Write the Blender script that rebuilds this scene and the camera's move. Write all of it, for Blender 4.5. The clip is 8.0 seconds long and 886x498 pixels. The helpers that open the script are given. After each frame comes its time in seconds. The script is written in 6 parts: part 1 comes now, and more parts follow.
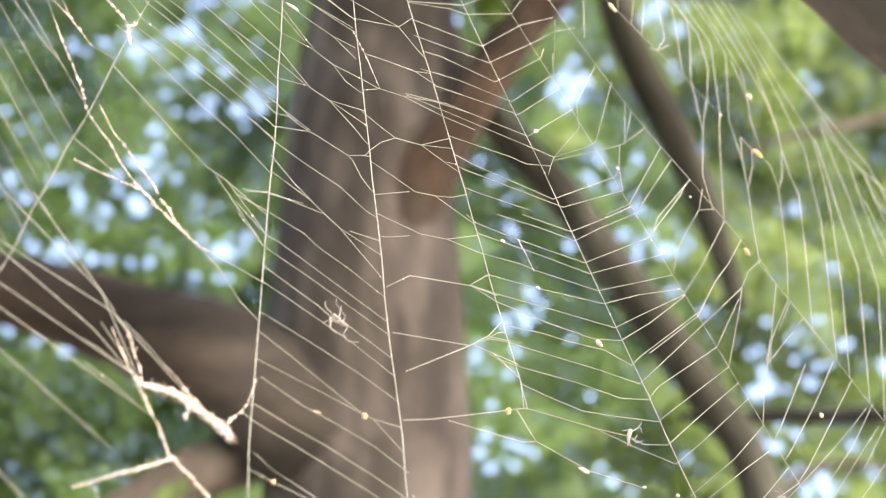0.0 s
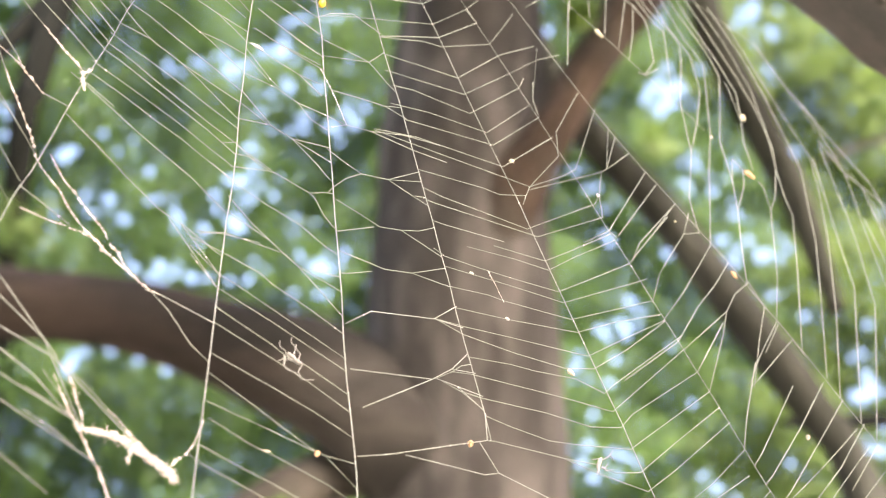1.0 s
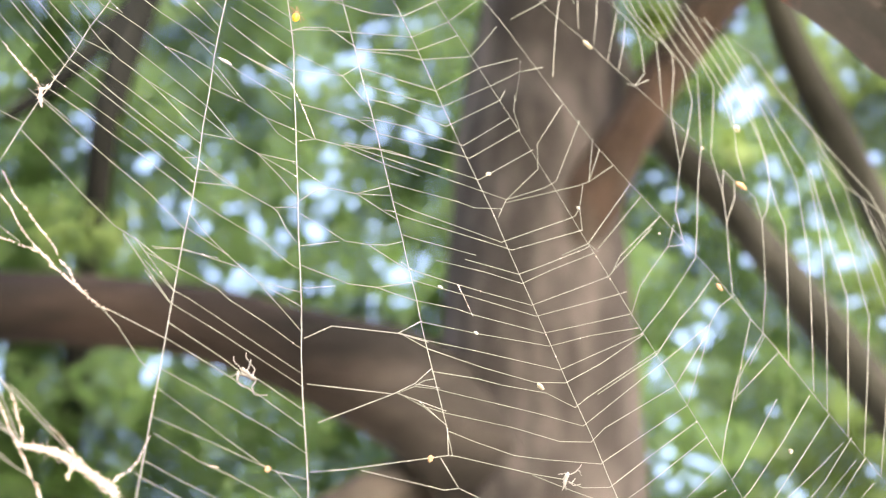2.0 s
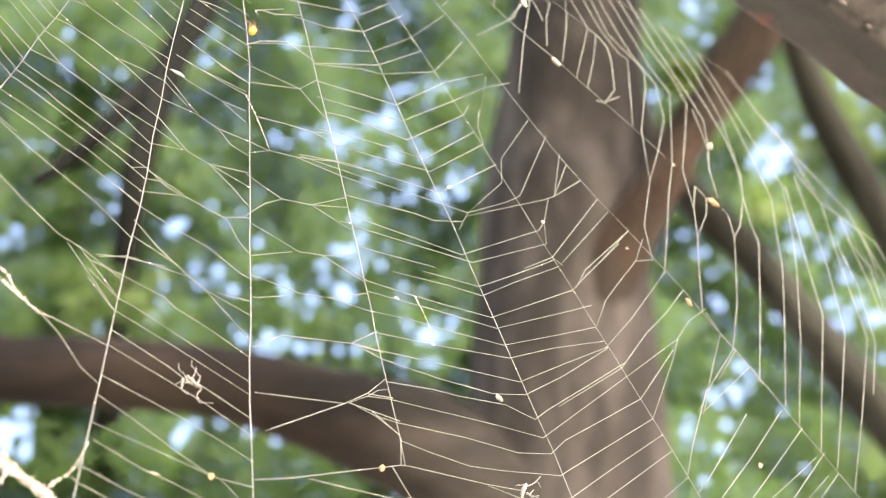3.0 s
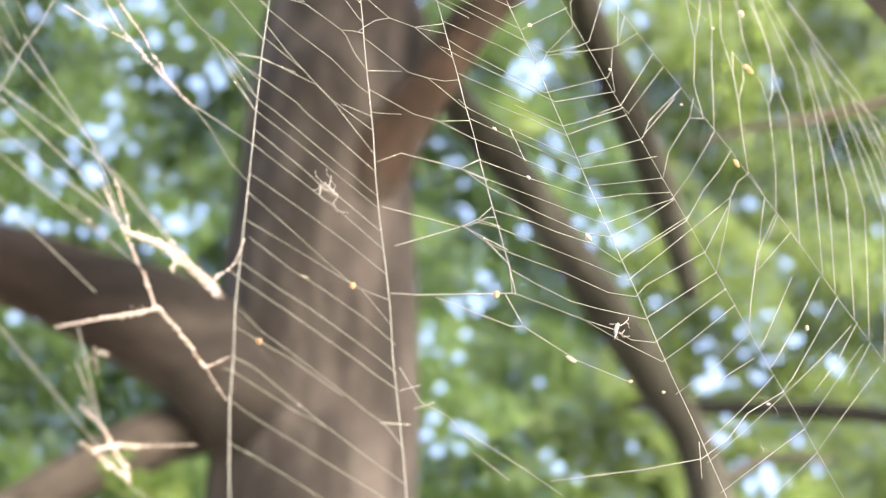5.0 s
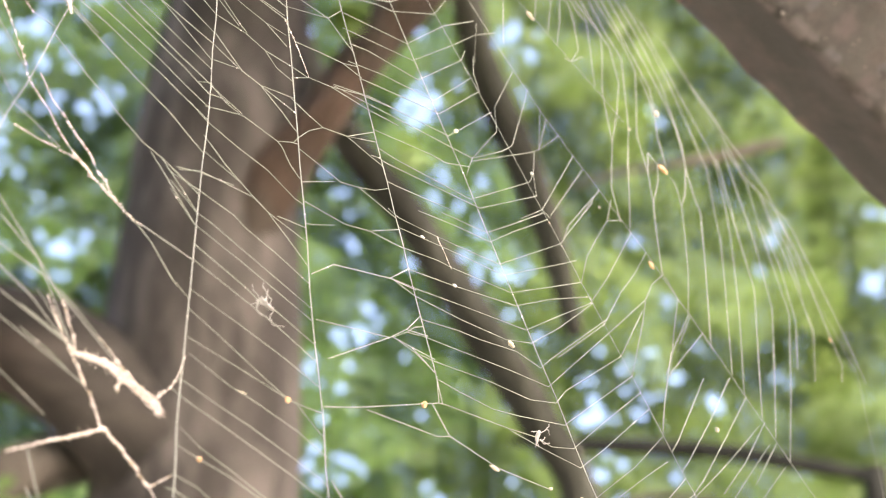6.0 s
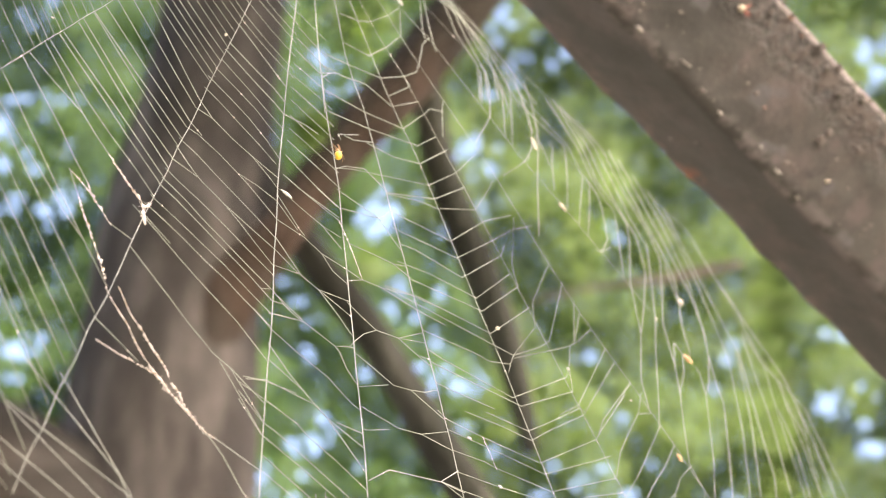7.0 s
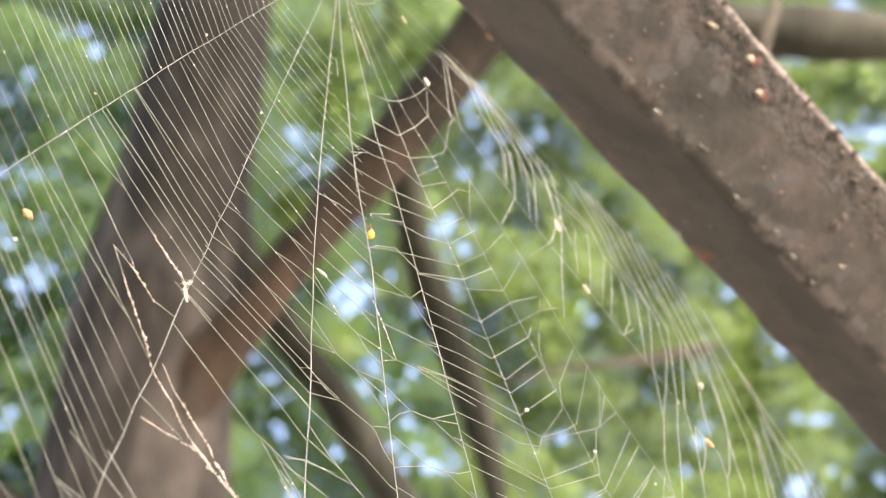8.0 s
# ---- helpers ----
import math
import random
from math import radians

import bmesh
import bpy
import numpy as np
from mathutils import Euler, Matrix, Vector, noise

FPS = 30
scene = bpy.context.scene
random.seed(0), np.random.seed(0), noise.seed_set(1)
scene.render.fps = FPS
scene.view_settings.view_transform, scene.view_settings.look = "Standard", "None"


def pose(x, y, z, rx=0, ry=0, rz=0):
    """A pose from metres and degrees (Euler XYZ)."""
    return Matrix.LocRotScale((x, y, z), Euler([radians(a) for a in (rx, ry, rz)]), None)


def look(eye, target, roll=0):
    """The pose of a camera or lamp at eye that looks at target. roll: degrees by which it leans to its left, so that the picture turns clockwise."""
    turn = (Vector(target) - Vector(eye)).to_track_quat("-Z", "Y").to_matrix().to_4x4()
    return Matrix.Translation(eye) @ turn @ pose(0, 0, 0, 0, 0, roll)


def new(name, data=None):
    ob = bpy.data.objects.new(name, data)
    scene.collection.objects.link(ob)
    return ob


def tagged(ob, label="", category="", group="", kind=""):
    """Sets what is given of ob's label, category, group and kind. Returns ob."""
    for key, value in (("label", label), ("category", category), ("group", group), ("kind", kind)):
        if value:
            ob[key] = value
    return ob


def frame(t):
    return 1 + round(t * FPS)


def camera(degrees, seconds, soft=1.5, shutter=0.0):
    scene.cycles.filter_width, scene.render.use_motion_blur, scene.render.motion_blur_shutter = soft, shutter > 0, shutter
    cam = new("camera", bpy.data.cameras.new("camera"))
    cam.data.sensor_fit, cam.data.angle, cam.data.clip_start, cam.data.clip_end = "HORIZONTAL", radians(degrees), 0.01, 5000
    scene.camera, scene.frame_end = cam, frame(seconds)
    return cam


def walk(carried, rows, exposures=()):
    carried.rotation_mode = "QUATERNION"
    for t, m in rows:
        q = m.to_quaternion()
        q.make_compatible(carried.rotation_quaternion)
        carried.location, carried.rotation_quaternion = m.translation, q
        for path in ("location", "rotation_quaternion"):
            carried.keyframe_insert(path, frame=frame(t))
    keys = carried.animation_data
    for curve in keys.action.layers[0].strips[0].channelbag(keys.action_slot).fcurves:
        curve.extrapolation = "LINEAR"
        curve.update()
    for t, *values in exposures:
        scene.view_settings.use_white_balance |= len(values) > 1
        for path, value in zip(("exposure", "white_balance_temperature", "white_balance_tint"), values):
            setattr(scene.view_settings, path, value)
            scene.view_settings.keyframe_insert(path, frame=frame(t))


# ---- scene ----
cam = camera(22, 8.0, soft=1.1)
cam.data.dof.use_dof = True
cam.data.dof.focus_distance = 0.495
cam.data.dof.aperture_fstop = 27.5
ROWS = [
    (0, -0.06118, -0.00416, 1.50826, 113.191, 0.586, -5.123),
    (0.3, -0.05708, -0.00288, 1.50821, 112.959, 0.561, -4.751),
    (0.5, -0.04948, -0.00489, 1.50759, 113.349, 0.574, -4.376),
    (0.7, -0.04159, -0.00702, 1.50879, 113.455, 0.836, -3.524),
    (1, -0.03234, -0.01112, 1.51096, 113.504, 0.858, -2.200),
    (1.2, -0.02806, -0.01296, 1.51211, 113.335, 0.639, -1.118),
    (2.3, -0.00033, -0.00969, 1.51268, 113.875, 0.203, 0.272),
    (2.5, 0.00323, -0.00848, 1.51120, 114.060, 0.302, 0.838),
    (3, 0.00907, -0.00134, 1.50447, 115.277, 0.404, 0.759),
    (3.5, 0.00000, 0.00000, 1.50000, 115.000, 0.000, -0.000),
    (4, -0.01746, 0.00178, 1.49954, 113.823, -0.387, -2.639),
    (4.5, -0.04509, 0.00888, 1.49470, 112.887, -0.767, -5.324),
    (4.7, -0.05675, 0.01515, 1.49221, 112.833, -0.873, -6.163),
    (5.8, -0.07480, 0.00317, 1.49959, 113.104, -1.003, -9.353),
    (6, -0.07884, -0.00170, 1.50306, 113.623, -0.993, -10.260),
    (6.2, -0.08253, -0.00671, 1.50731, 114.134, -0.988, -10.826),
    (6.5, -0.09212, -0.01299, 1.51223, 115.231, -1.130, -11.335),
    (7, -0.10378, -0.01723, 1.51644, 116.375, -1.730, -11.890),
    (7.2, -0.10571, -0.01830, 1.51633, 116.877, -1.584, -12.056),
    (7.5, -0.10915, -0.01697, 1.51811, 117.886, -1.597, -12.294),
    (8, -0.11764, -0.01350, 1.51675, 118.390, -2.037, -12.869),
]
walk(cam, [(t, pose(*p)) for t, *p in ROWS],
     exposures=[(0.0, 2.76), (1.0, 2.86), (2.5, 2.95), (3.0, 2.85), (4.0, 2.95), (4.5, 2.84), (6.0, 2.75), (7.0, 2.64), (8.0, 2.62)])

# ---- world and sun ----
SUN_EL, SUN_AZ = radians(36), radians(142)     # azimuth clockwise from +y
world = bpy.data.worlds.new("sky")
scene.world = world
world.use_nodes = True
wn = world.node_tree
wn.nodes.clear()
sky = wn.nodes.new("ShaderNodeTexSky")
sky.sky_type = "NISHITA"
sky.sun_disc = False
sky.sun_elevation, sky.sun_rotation = SUN_EL, SUN_AZ
sky.air_density, sky.dust_density, sky.ozone_density = 0.75, 9.0, 0.4
bgn = wn.nodes.new("ShaderNodeBackground")
bgn.inputs[1].default_value = 0.15
wout = wn.nodes.new("ShaderNodeOutputWorld")
haze = wn.nodes.new("ShaderNodeHueSaturation")      # a hazy, pale sky
haze.inputs["Saturation"].default_value, haze.inputs["Value"].default_value = 1.0, 1.1
wn.links.new(sky.outputs[0], haze.inputs["Color"])
wn.links.new(haze.outputs[0], bgn.inputs[0])
wn.links.new(bgn.outputs[0], wout.inputs[0])
sun_dir = Vector((math.sin(SUN_AZ) * math.cos(SUN_EL), math.cos(SUN_AZ) * math.cos(SUN_EL), math.sin(SUN_EL)))
lamp = bpy.data.lights.new("sun", "SUN")
lamp.energy, lamp.angle, lamp.color = 1.02, radians(8), (1.0, 0.95, 0.86)
sun = new("sun", lamp)
sun.matrix_world = look(sun_dir * 30, (0, 0, 0))


# ---- materials ----
def material(name):
    m = bpy.data.materials.new(name)
    m.use_nodes = True
    nt = m.node_tree
    return m, nt, nt.nodes["Principled BSDF"]


def node(nt, kind, **inputs):
    n = nt.nodes.new(kind)
    for key, value in inputs.items():
        n.inputs[key.replace("_", " ")].default_value = value
    return n


def ramp(nt, fac, stops):
    r = nt.nodes.new("ShaderNodeValToRGB")
    el = r.color_ramp.elements
    while len(el) < len(stops):
        el.new(0.5)
    for e, (p, c) in zip(el, stops):
        e.position, e.color = p, (*c, 1)
    nt.links.new(fac, r.inputs[0])
    return r.outputs[0]


def noise_fac(nt, scale, detail=4.0, rough=0.6, stretch=(1, 1, 1)):
    co = nt.nodes.new("ShaderNodeTexCoord")
    mp = nt.nodes.new("ShaderNodeMapping")
    mp.inputs["Scale"].default_value = stretch
    nz = node(nt, "ShaderNodeTexNoise", Scale=scale, Detail=detail, Roughness=rough)
    nt.links.new(co.outputs["Object"], mp.inputs[0])
    nt.links.new(mp.outputs[0], nz.inputs["Vector"])
    return nz.outputs["Fac"]


def bump(nt, bsdf, height, strength, distance):
    b = node(nt, "ShaderNodeBump", Strength=strength, Distance=distance)
    nt.links.new(height, b.inputs["Height"])
    nt.links.new(b.outputs[0], bsdf.inputs["Normal"])


def mixed(nt, fac, a, b, mode="MIX"):
    mx = nt.nodes.new("ShaderNodeMix")
    mx.data_type, mx.blend_type = "RGBA", mode
    for sock, val in ((mx.inputs[0], fac), (mx.inputs[6], a), (mx.inputs[7], b)):
        if isinstance(val, (int, float)):
            sock.default_value = val
        elif isinstance(val, tuple):
            sock.default_value = (*val, 1)
        else:
            nt.links.new(val, sock)
    return mx.outputs[2]


def bark(name, dark, mid, light, scale=5.0, along=0.25):
    m, nt, b = material(name)
    big = noise_fac(nt, scale, 5, 0.6, (1, 1, along))
    col = ramp(nt, big, [(0.34, dark), (0.48, mid), (0.64, light)])
    fine = noise_fac(nt, scale * 9, 4, 0.7, (1, 1, 0.3))
    col = mixed(nt, 0.35, col, ramp(nt, fine, [(0.3, (0.5, 0.5, 0.5)), (0.7, (1, 1, 1))]), "MULTIPLY")
    nt.links.new(col, b.inputs["Base Color"])
    b.inputs["Roughness"].default_value = 0.9
    b.inputs["Specular IOR Level"].default_value = 0.15
    bump(nt, b, fine, 0.8, 0.02)
    return m


BARK = bark("grey_brown_bark", (0.0360, 0.0318, 0.0293), (0.0541, 0.0472, 0.0437), (0.1272, 0.1113, 0.1030), 5.0, 0.3)
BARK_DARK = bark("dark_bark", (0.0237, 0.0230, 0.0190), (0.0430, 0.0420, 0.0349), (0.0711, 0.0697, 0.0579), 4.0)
BARK_PALE = bark("pale_bark", (0.054, 0.04725, 0.0405), (0.1013, 0.08775, 0.0765), (0.162, 0.1417, 0.1237), 4.0)
BARK_SANDY = bark("sandy_bark", (0.046, 0.04, 0.034), (0.08, 0.069, 0.059), (0.13, 0.113, 0.098), 4.0)
# near-black bark: shade put into the colour, as the sun reaches these trees
BARK_SHADED = bark("shade_dark_bark", (0.0034, 0.0037, 0.0032), (0.0062, 0.0066, 0.0057), (0.0112, 0.0117, 0.01), 4.0)


def part_bare(name, low, high):
    """Grey-brown bark that has peeled to red-brown between two heights."""
    m, nt, b = material(name)
    grey = ramp(nt, noise_fac(nt, 4.0, 5, 0.6, (1, 1, 0.4)), [(0.34, (0.03, 0.025, 0.021)), (0.5, (0.05, 0.041, 0.034)), (0.66, (0.085, 0.07, 0.058))])
    red = ramp(nt, noise_fac(nt, 6.0, 5, 0.6, (1, 1, 0.4)), [(0.34, (0.03, 0.0205, 0.0155)), (0.5, (0.058, 0.0385, 0.0285)), (0.66, (0.09, 0.061, 0.0465))])
    co = nt.nodes.new("ShaderNodeTexCoord")
    sep = nt.nodes.new("ShaderNodeSeparateXYZ")
    nt.links.new(co.outputs["Object"], sep.inputs[0])
    wob = nt.nodes.new("ShaderNodeMath")
    wob.operation = "MULTIPLY_ADD"
    wob.inputs[1].default_value = 0.9
    nt.links.new(noise_fac(nt, 3.0, 4, 0.6), wob.inputs[0])
    nt.links.new(sep.outputs["Z"], wob.inputs[2])
    up = node(nt, "ShaderNodeMapRange")
    up.interpolation_type = "SMOOTHSTEP"
    up.inputs["From Min"].default_value, up.inputs["From Max"].default_value = high + 0.25, high + 0.65
    nt.links.new(wob.outputs[0], up.inputs["Value"])
    patch = ramp(nt, noise_fac(nt, 2.6, 4, 0.6), [(0.36, (0.25, 0.25, 0.25)), (0.52, (1, 1, 1))])
    down = node(nt, "ShaderNodeMapRange")
    down.interpolation_type = "SMOOTHSTEP"
    down.inputs["From Min"].default_value, down.inputs["From Max"].default_value = low + 0.3, low + 0.62
    nt.links.new(wob.outputs[0], down.inputs["Value"])
    col = mixed(nt, up.outputs["Result"], mixed(nt, down.outputs["Result"], grey, mixed(nt, patch, grey, red)), grey)
    fine = noise_fac(nt, 40, 4, 0.7, (1, 1, 0.3))
    col = mixed(nt, 0.35, col, ramp(nt, fine, [(0.3, (0.5, 0.5, 0.5)), (0.7, (1, 1, 1))]), "MULTIPLY")
    nt.links.new(col, b.inputs["Base Color"])
    b.inputs["Roughness"].default_value = 0.9
    b.inputs["Specular IOR Level"].default_value = 0.15
    bump(nt, b, fine, 0.8, 0.02)
    return m


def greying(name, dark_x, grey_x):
    """Dark red-brown bark, shade painted into the dark, that turns into the trunk's grey-brown towards the fork."""
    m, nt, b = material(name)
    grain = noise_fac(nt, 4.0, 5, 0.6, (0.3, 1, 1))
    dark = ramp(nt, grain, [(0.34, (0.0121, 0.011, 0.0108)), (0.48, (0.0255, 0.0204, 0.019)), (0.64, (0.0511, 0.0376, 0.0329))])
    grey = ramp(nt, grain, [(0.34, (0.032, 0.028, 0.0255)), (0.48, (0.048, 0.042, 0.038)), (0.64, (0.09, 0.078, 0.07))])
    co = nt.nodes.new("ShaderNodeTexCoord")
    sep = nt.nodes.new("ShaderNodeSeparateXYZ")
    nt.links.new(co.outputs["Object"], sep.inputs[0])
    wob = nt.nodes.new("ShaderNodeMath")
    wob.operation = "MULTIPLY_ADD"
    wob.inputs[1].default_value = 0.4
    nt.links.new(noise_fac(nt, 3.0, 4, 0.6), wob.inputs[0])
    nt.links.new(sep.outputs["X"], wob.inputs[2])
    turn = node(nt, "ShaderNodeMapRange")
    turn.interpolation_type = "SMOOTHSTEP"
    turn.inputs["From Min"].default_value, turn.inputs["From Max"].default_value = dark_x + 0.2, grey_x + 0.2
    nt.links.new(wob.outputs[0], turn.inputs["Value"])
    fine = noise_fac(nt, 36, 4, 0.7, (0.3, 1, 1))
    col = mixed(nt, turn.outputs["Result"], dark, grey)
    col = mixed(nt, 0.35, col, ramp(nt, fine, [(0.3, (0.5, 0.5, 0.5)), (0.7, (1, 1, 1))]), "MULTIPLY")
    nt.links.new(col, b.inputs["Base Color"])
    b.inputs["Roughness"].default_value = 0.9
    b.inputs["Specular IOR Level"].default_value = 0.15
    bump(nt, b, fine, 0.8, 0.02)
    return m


BARK_BOUGH = greying("shade_dark_to_grey_bough_bark", -0.85, -0.3)
BARK_RED = part_bare("peeling_red_brown_bark", 4.72, 5.6)


def leaf_material(name, dark, mid, light):
    m, nt, b = material(name)
    geo = nt.nodes.new("ShaderNodeNewGeometry")
    one = ramp(nt, geo.outputs["Random Per Island"], [(0.0, dark), (0.5, mid), (1.0, light)])
    patch = noise_fac(nt, 0.9, 3, 0.6)
    col = mixed(nt, patch, one, mixed(nt, 0.5, mid, light))
    shade = ramp(nt, noise_fac(nt, 2.2, 3, 0.5), [(0.36, (0.88, 0.9, 0.88)), (0.5, (0.97, 0.97, 0.92)), (0.66, (1.25, 1.2, 0.92))])
    col = mixed(nt, 1.0, col, shade, "MULTIPLY")
    nt.links.new(col, b.inputs["Base Color"])
    b.inputs["Roughness"].default_value = 0.55
    tr = nt.nodes.new("ShaderNodeBsdfTranslucent")
    nt.links.new(col, tr.inputs[0])
    mx = nt.nodes.new("ShaderNodeMixShader")
    mx.inputs[0].default_value = 0.5
    nt.links.new(b.outputs[0], mx.inputs[1])
    nt.links.new(tr.outputs[0], mx.inputs[2])
    nt.links.new(mx.outputs[0], nt.nodes["Material Output"].inputs[0])
    return m


LEAF = leaf_material("leaf_green", (0.0442, 0.0927, 0.0195), (0.0596, 0.1216, 0.0242), (0.0818, 0.1559, 0.0309))
LEAF_BRIGHT = leaf_material("leaf_yellow_green", (0.0611, 0.1075, 0.0196), (0.0822, 0.1387, 0.0240), (0.1168, 0.1811, 0.0311))


def plain(name, color, rough=0.6, metal=0.0):
    m, nt, b = material(name)
    fine = noise_fac(nt, 900, 3)
    col = mixed(nt, 1.0, color, ramp(nt, fine, [(0.3, (0.75, 0.75, 0.75)), (0.7, (1, 1, 1))]), "MULTIPLY")
    nt.links.new(col, b.inputs["Base Color"])
    b.inputs["Roughness"].default_value, b.inputs["Metallic"].default_value = rough, metal
    return m


SILK = plain("spider_silk", (0.235, 0.24, 0.217), 0.5)
SILK_PALE = plain("pale_fresh_silk", (0.27, 0.28, 0.245), 0.5)
SILK_FINE = plain("fine_grey_silk", (0.185, 0.195, 0.163), 0.5)


def matted_silk(name, stops):
    m, nt, b = material(name)
    col = ramp(nt, noise_fac(nt, 900, 3, 0.6), stops)
    nt.links.new(col, b.inputs["Base Color"])
    b.inputs["Roughness"].default_value = 0.6
    return m


SILK_BEAD = matted_silk("dusty_silk", [(0.31, (0.17, 0.115, 0.05)), (0.38, (0.29, 0.225, 0.155)), (0.44, (0.40, 0.355, 0.325)), (0.66, (0.45, 0.385, 0.37))])
SILK_OLD = matted_silk("matted_silk", [(0.30, (0.22, 0.15, 0.09)), (0.38, (0.37, 0.305, 0.25)), (0.46, (0.5, 0.435, 0.41)), (0.68, (0.56, 0.475, 0.465))])



# ---- building helpers ----
def link_mesh(name, verts, faces, mat, parent=None, label="", smooth=True):
    me = bpy.data.meshes.new(name)
    me.from_pydata([tuple(v) for v in verts], [], faces)
    me.materials.append(mat)
    if smooth:
        me.polygons.foreach_set("use_smooth", [True] * len(me.polygons))
    me.update()
    ob = new(name, me)
    ob.parent = parent
    return tagged(ob, label)


def part(name, bm, mat, parent, label=""):
    me = bpy.data.meshes.new(name)
    bm.to_mesh(me)
    bm.free()
    me.materials.append(mat)
    ob = new(name, me)
    ob.parent = parent
    return tagged(ob, label)


def tube(path, radii, sides=8, rough=0.0, seed=0):
    """Vertices and faces of a tapered tube along a path of points."""
    path = [Vector(p) for p in path]
    verts, faces = [], []
    ref = Vector((0.31, 0.77, 0.55)).normalized()
    for i, p in enumerate(path):
        d = (path[min(i + 1, len(path) - 1)] - path[max(i - 1, 0)]).normalized()
        a = d.cross(ref).normalized()
        b = d.cross(a)
        for k in range(sides):
            w = 2 * math.pi * k / sides
            r = radii[i]
            if rough:
                q = p * 2.2 + Vector((math.cos(w), math.sin(w), seed)) * 0.9
                r *= 1 + rough * noise.noise(q)
            verts.append(p + (a * math.cos(w) + b * math.sin(w)) * r)
    for i in range(len(path) - 1):
        for k in range(sides):
            j = (k + 1) % sides
            faces.append((i * sides + k, i * sides + j, (i + 1) * sides + j, (i + 1) * sides + k))
    n = len(verts)
    faces.append(tuple(range(sides - 1, -1, -1)))
    faces.append(tuple(range(n - sides, n)))
    return verts, faces


def curve_points(knots, n):
    """A smooth line through the knots (x, y, z, radius)."""
    k = [Vector(q) for q in knots]
    k = [2 * k[0] - k[1]] + k + [2 * k[-1] - k[-2]]
    out = []
    for i in range(1, len(k) - 2):
        for s in range(n):
            t = s / n
            a, b, c, d = k[i - 1], k[i], k[i + 1], k[i + 2]
            out.append(0.5 * (2 * b + (c - a) * t + (2 * a - 5 * b + 4 * c - d) * t * t + (3 * b - a - 3 * c + d) * t ** 3))
    out.append(k[-2])
    return out


def limb(name, knots, mat, parent, label="", sides=14, rough=0.25, seed=0):
    pts = curve_points(knots, 8)
    v, f = tube([p[:3] for p in pts], [p[3] for p in pts], sides, rough, seed)
    return link_mesh(name, v, f, mat, parent, label)


def thing(name, label, category, at=(0, 0, 0), group="", kind=""):
    ob = new(name)
    ob.location = at
    ob.empty_display_size = 0.05
    return tagged(ob, label, category, group, kind)


def leaf_mesh(name, centre, size, rng, mat, parent, label, face=(0.3, -1.1, 0.7)):
    """Many small pointed leaves, each folded a little along its middle."""
    m = len(centre)
    a = rng.normal(size=(m, 3))
    a[:, 2] -= 0.5
    a /= np.linalg.norm(a, axis=1)[:, None]
    nrm = rng.normal(size=(m, 3)) * 0.55 + np.array(face)
    nrm /= np.linalg.norm(nrm, axis=1)[:, None]
    a -= nrm * np.sum(a * nrm, axis=1)[:, None]
    a /= np.linalg.norm(a, axis=1)[:, None]
    b = np.cross(nrm, a)
    b /= np.linalg.norm(b, axis=1)[:, None]
    s = size[:, None]
    quad = np.stack([centre - a * s * 1.25, centre + b * s * 0.75, centre + a * s * 1.25, centre - b * s * 0.75], 1).reshape(-1, 3)
    me = bpy.data.meshes.new(name)
    me.vertices.add(4 * m)
    me.vertices.foreach_set("co", quad.astype(np.float32).ravel())
    me.loops.add(4 * m)
    me.loops.foreach_set("vertex_index", np.arange(4 * m, dtype=np.int32))
    me.polygons.add(m)
    me.polygons.foreach_set("loop_start", np.arange(0, 4 * m, 4, dtype=np.int32))
    me.update(calc_edges=True)
    me.materials.append(mat)
    ob = new(name, me)
    ob.parent = parent
    return tagged(ob, label, kind="stuff")


# ---- ground ----
def ground():
    # never in view; earth tone kept pale to bounce light onto undersides
    m, nt, b = material("bounce_earth")
    col = ramp(nt, noise_fac(nt, 0.4, 6, 0.65), [(0.35, (0.24, 0.215, 0.17)), (0.5, (0.31, 0.28, 0.225)), (0.7, (0.17, 0.18, 0.1))])
    nt.links.new(col, b.inputs["Base Color"])
    b.inputs["Roughness"].default_value = 0.95
    n, size = 40, 400.0
    verts, faces = [], []
    for j in range(n + 1):
        for i in range(n + 1):
            x, y = ((i / n * 2 - 1) ** 3) * size, ((j / n * 2 - 1) ** 3) * size
            verts.append((x, y, 0.12 * noise.noise((x * 0.1, y * 0.1, 0))))
    for j in range(n):
        for i in range(n):
            a = j * (n + 1) + i
            faces.append((a, a + 1, a + n + 2, a + n + 1))
    return tagged(link_mesh("ground", verts, faces, m), "unseen pale earth with thin grass, set to bounce light up", "ground", kind="structure")


ground()


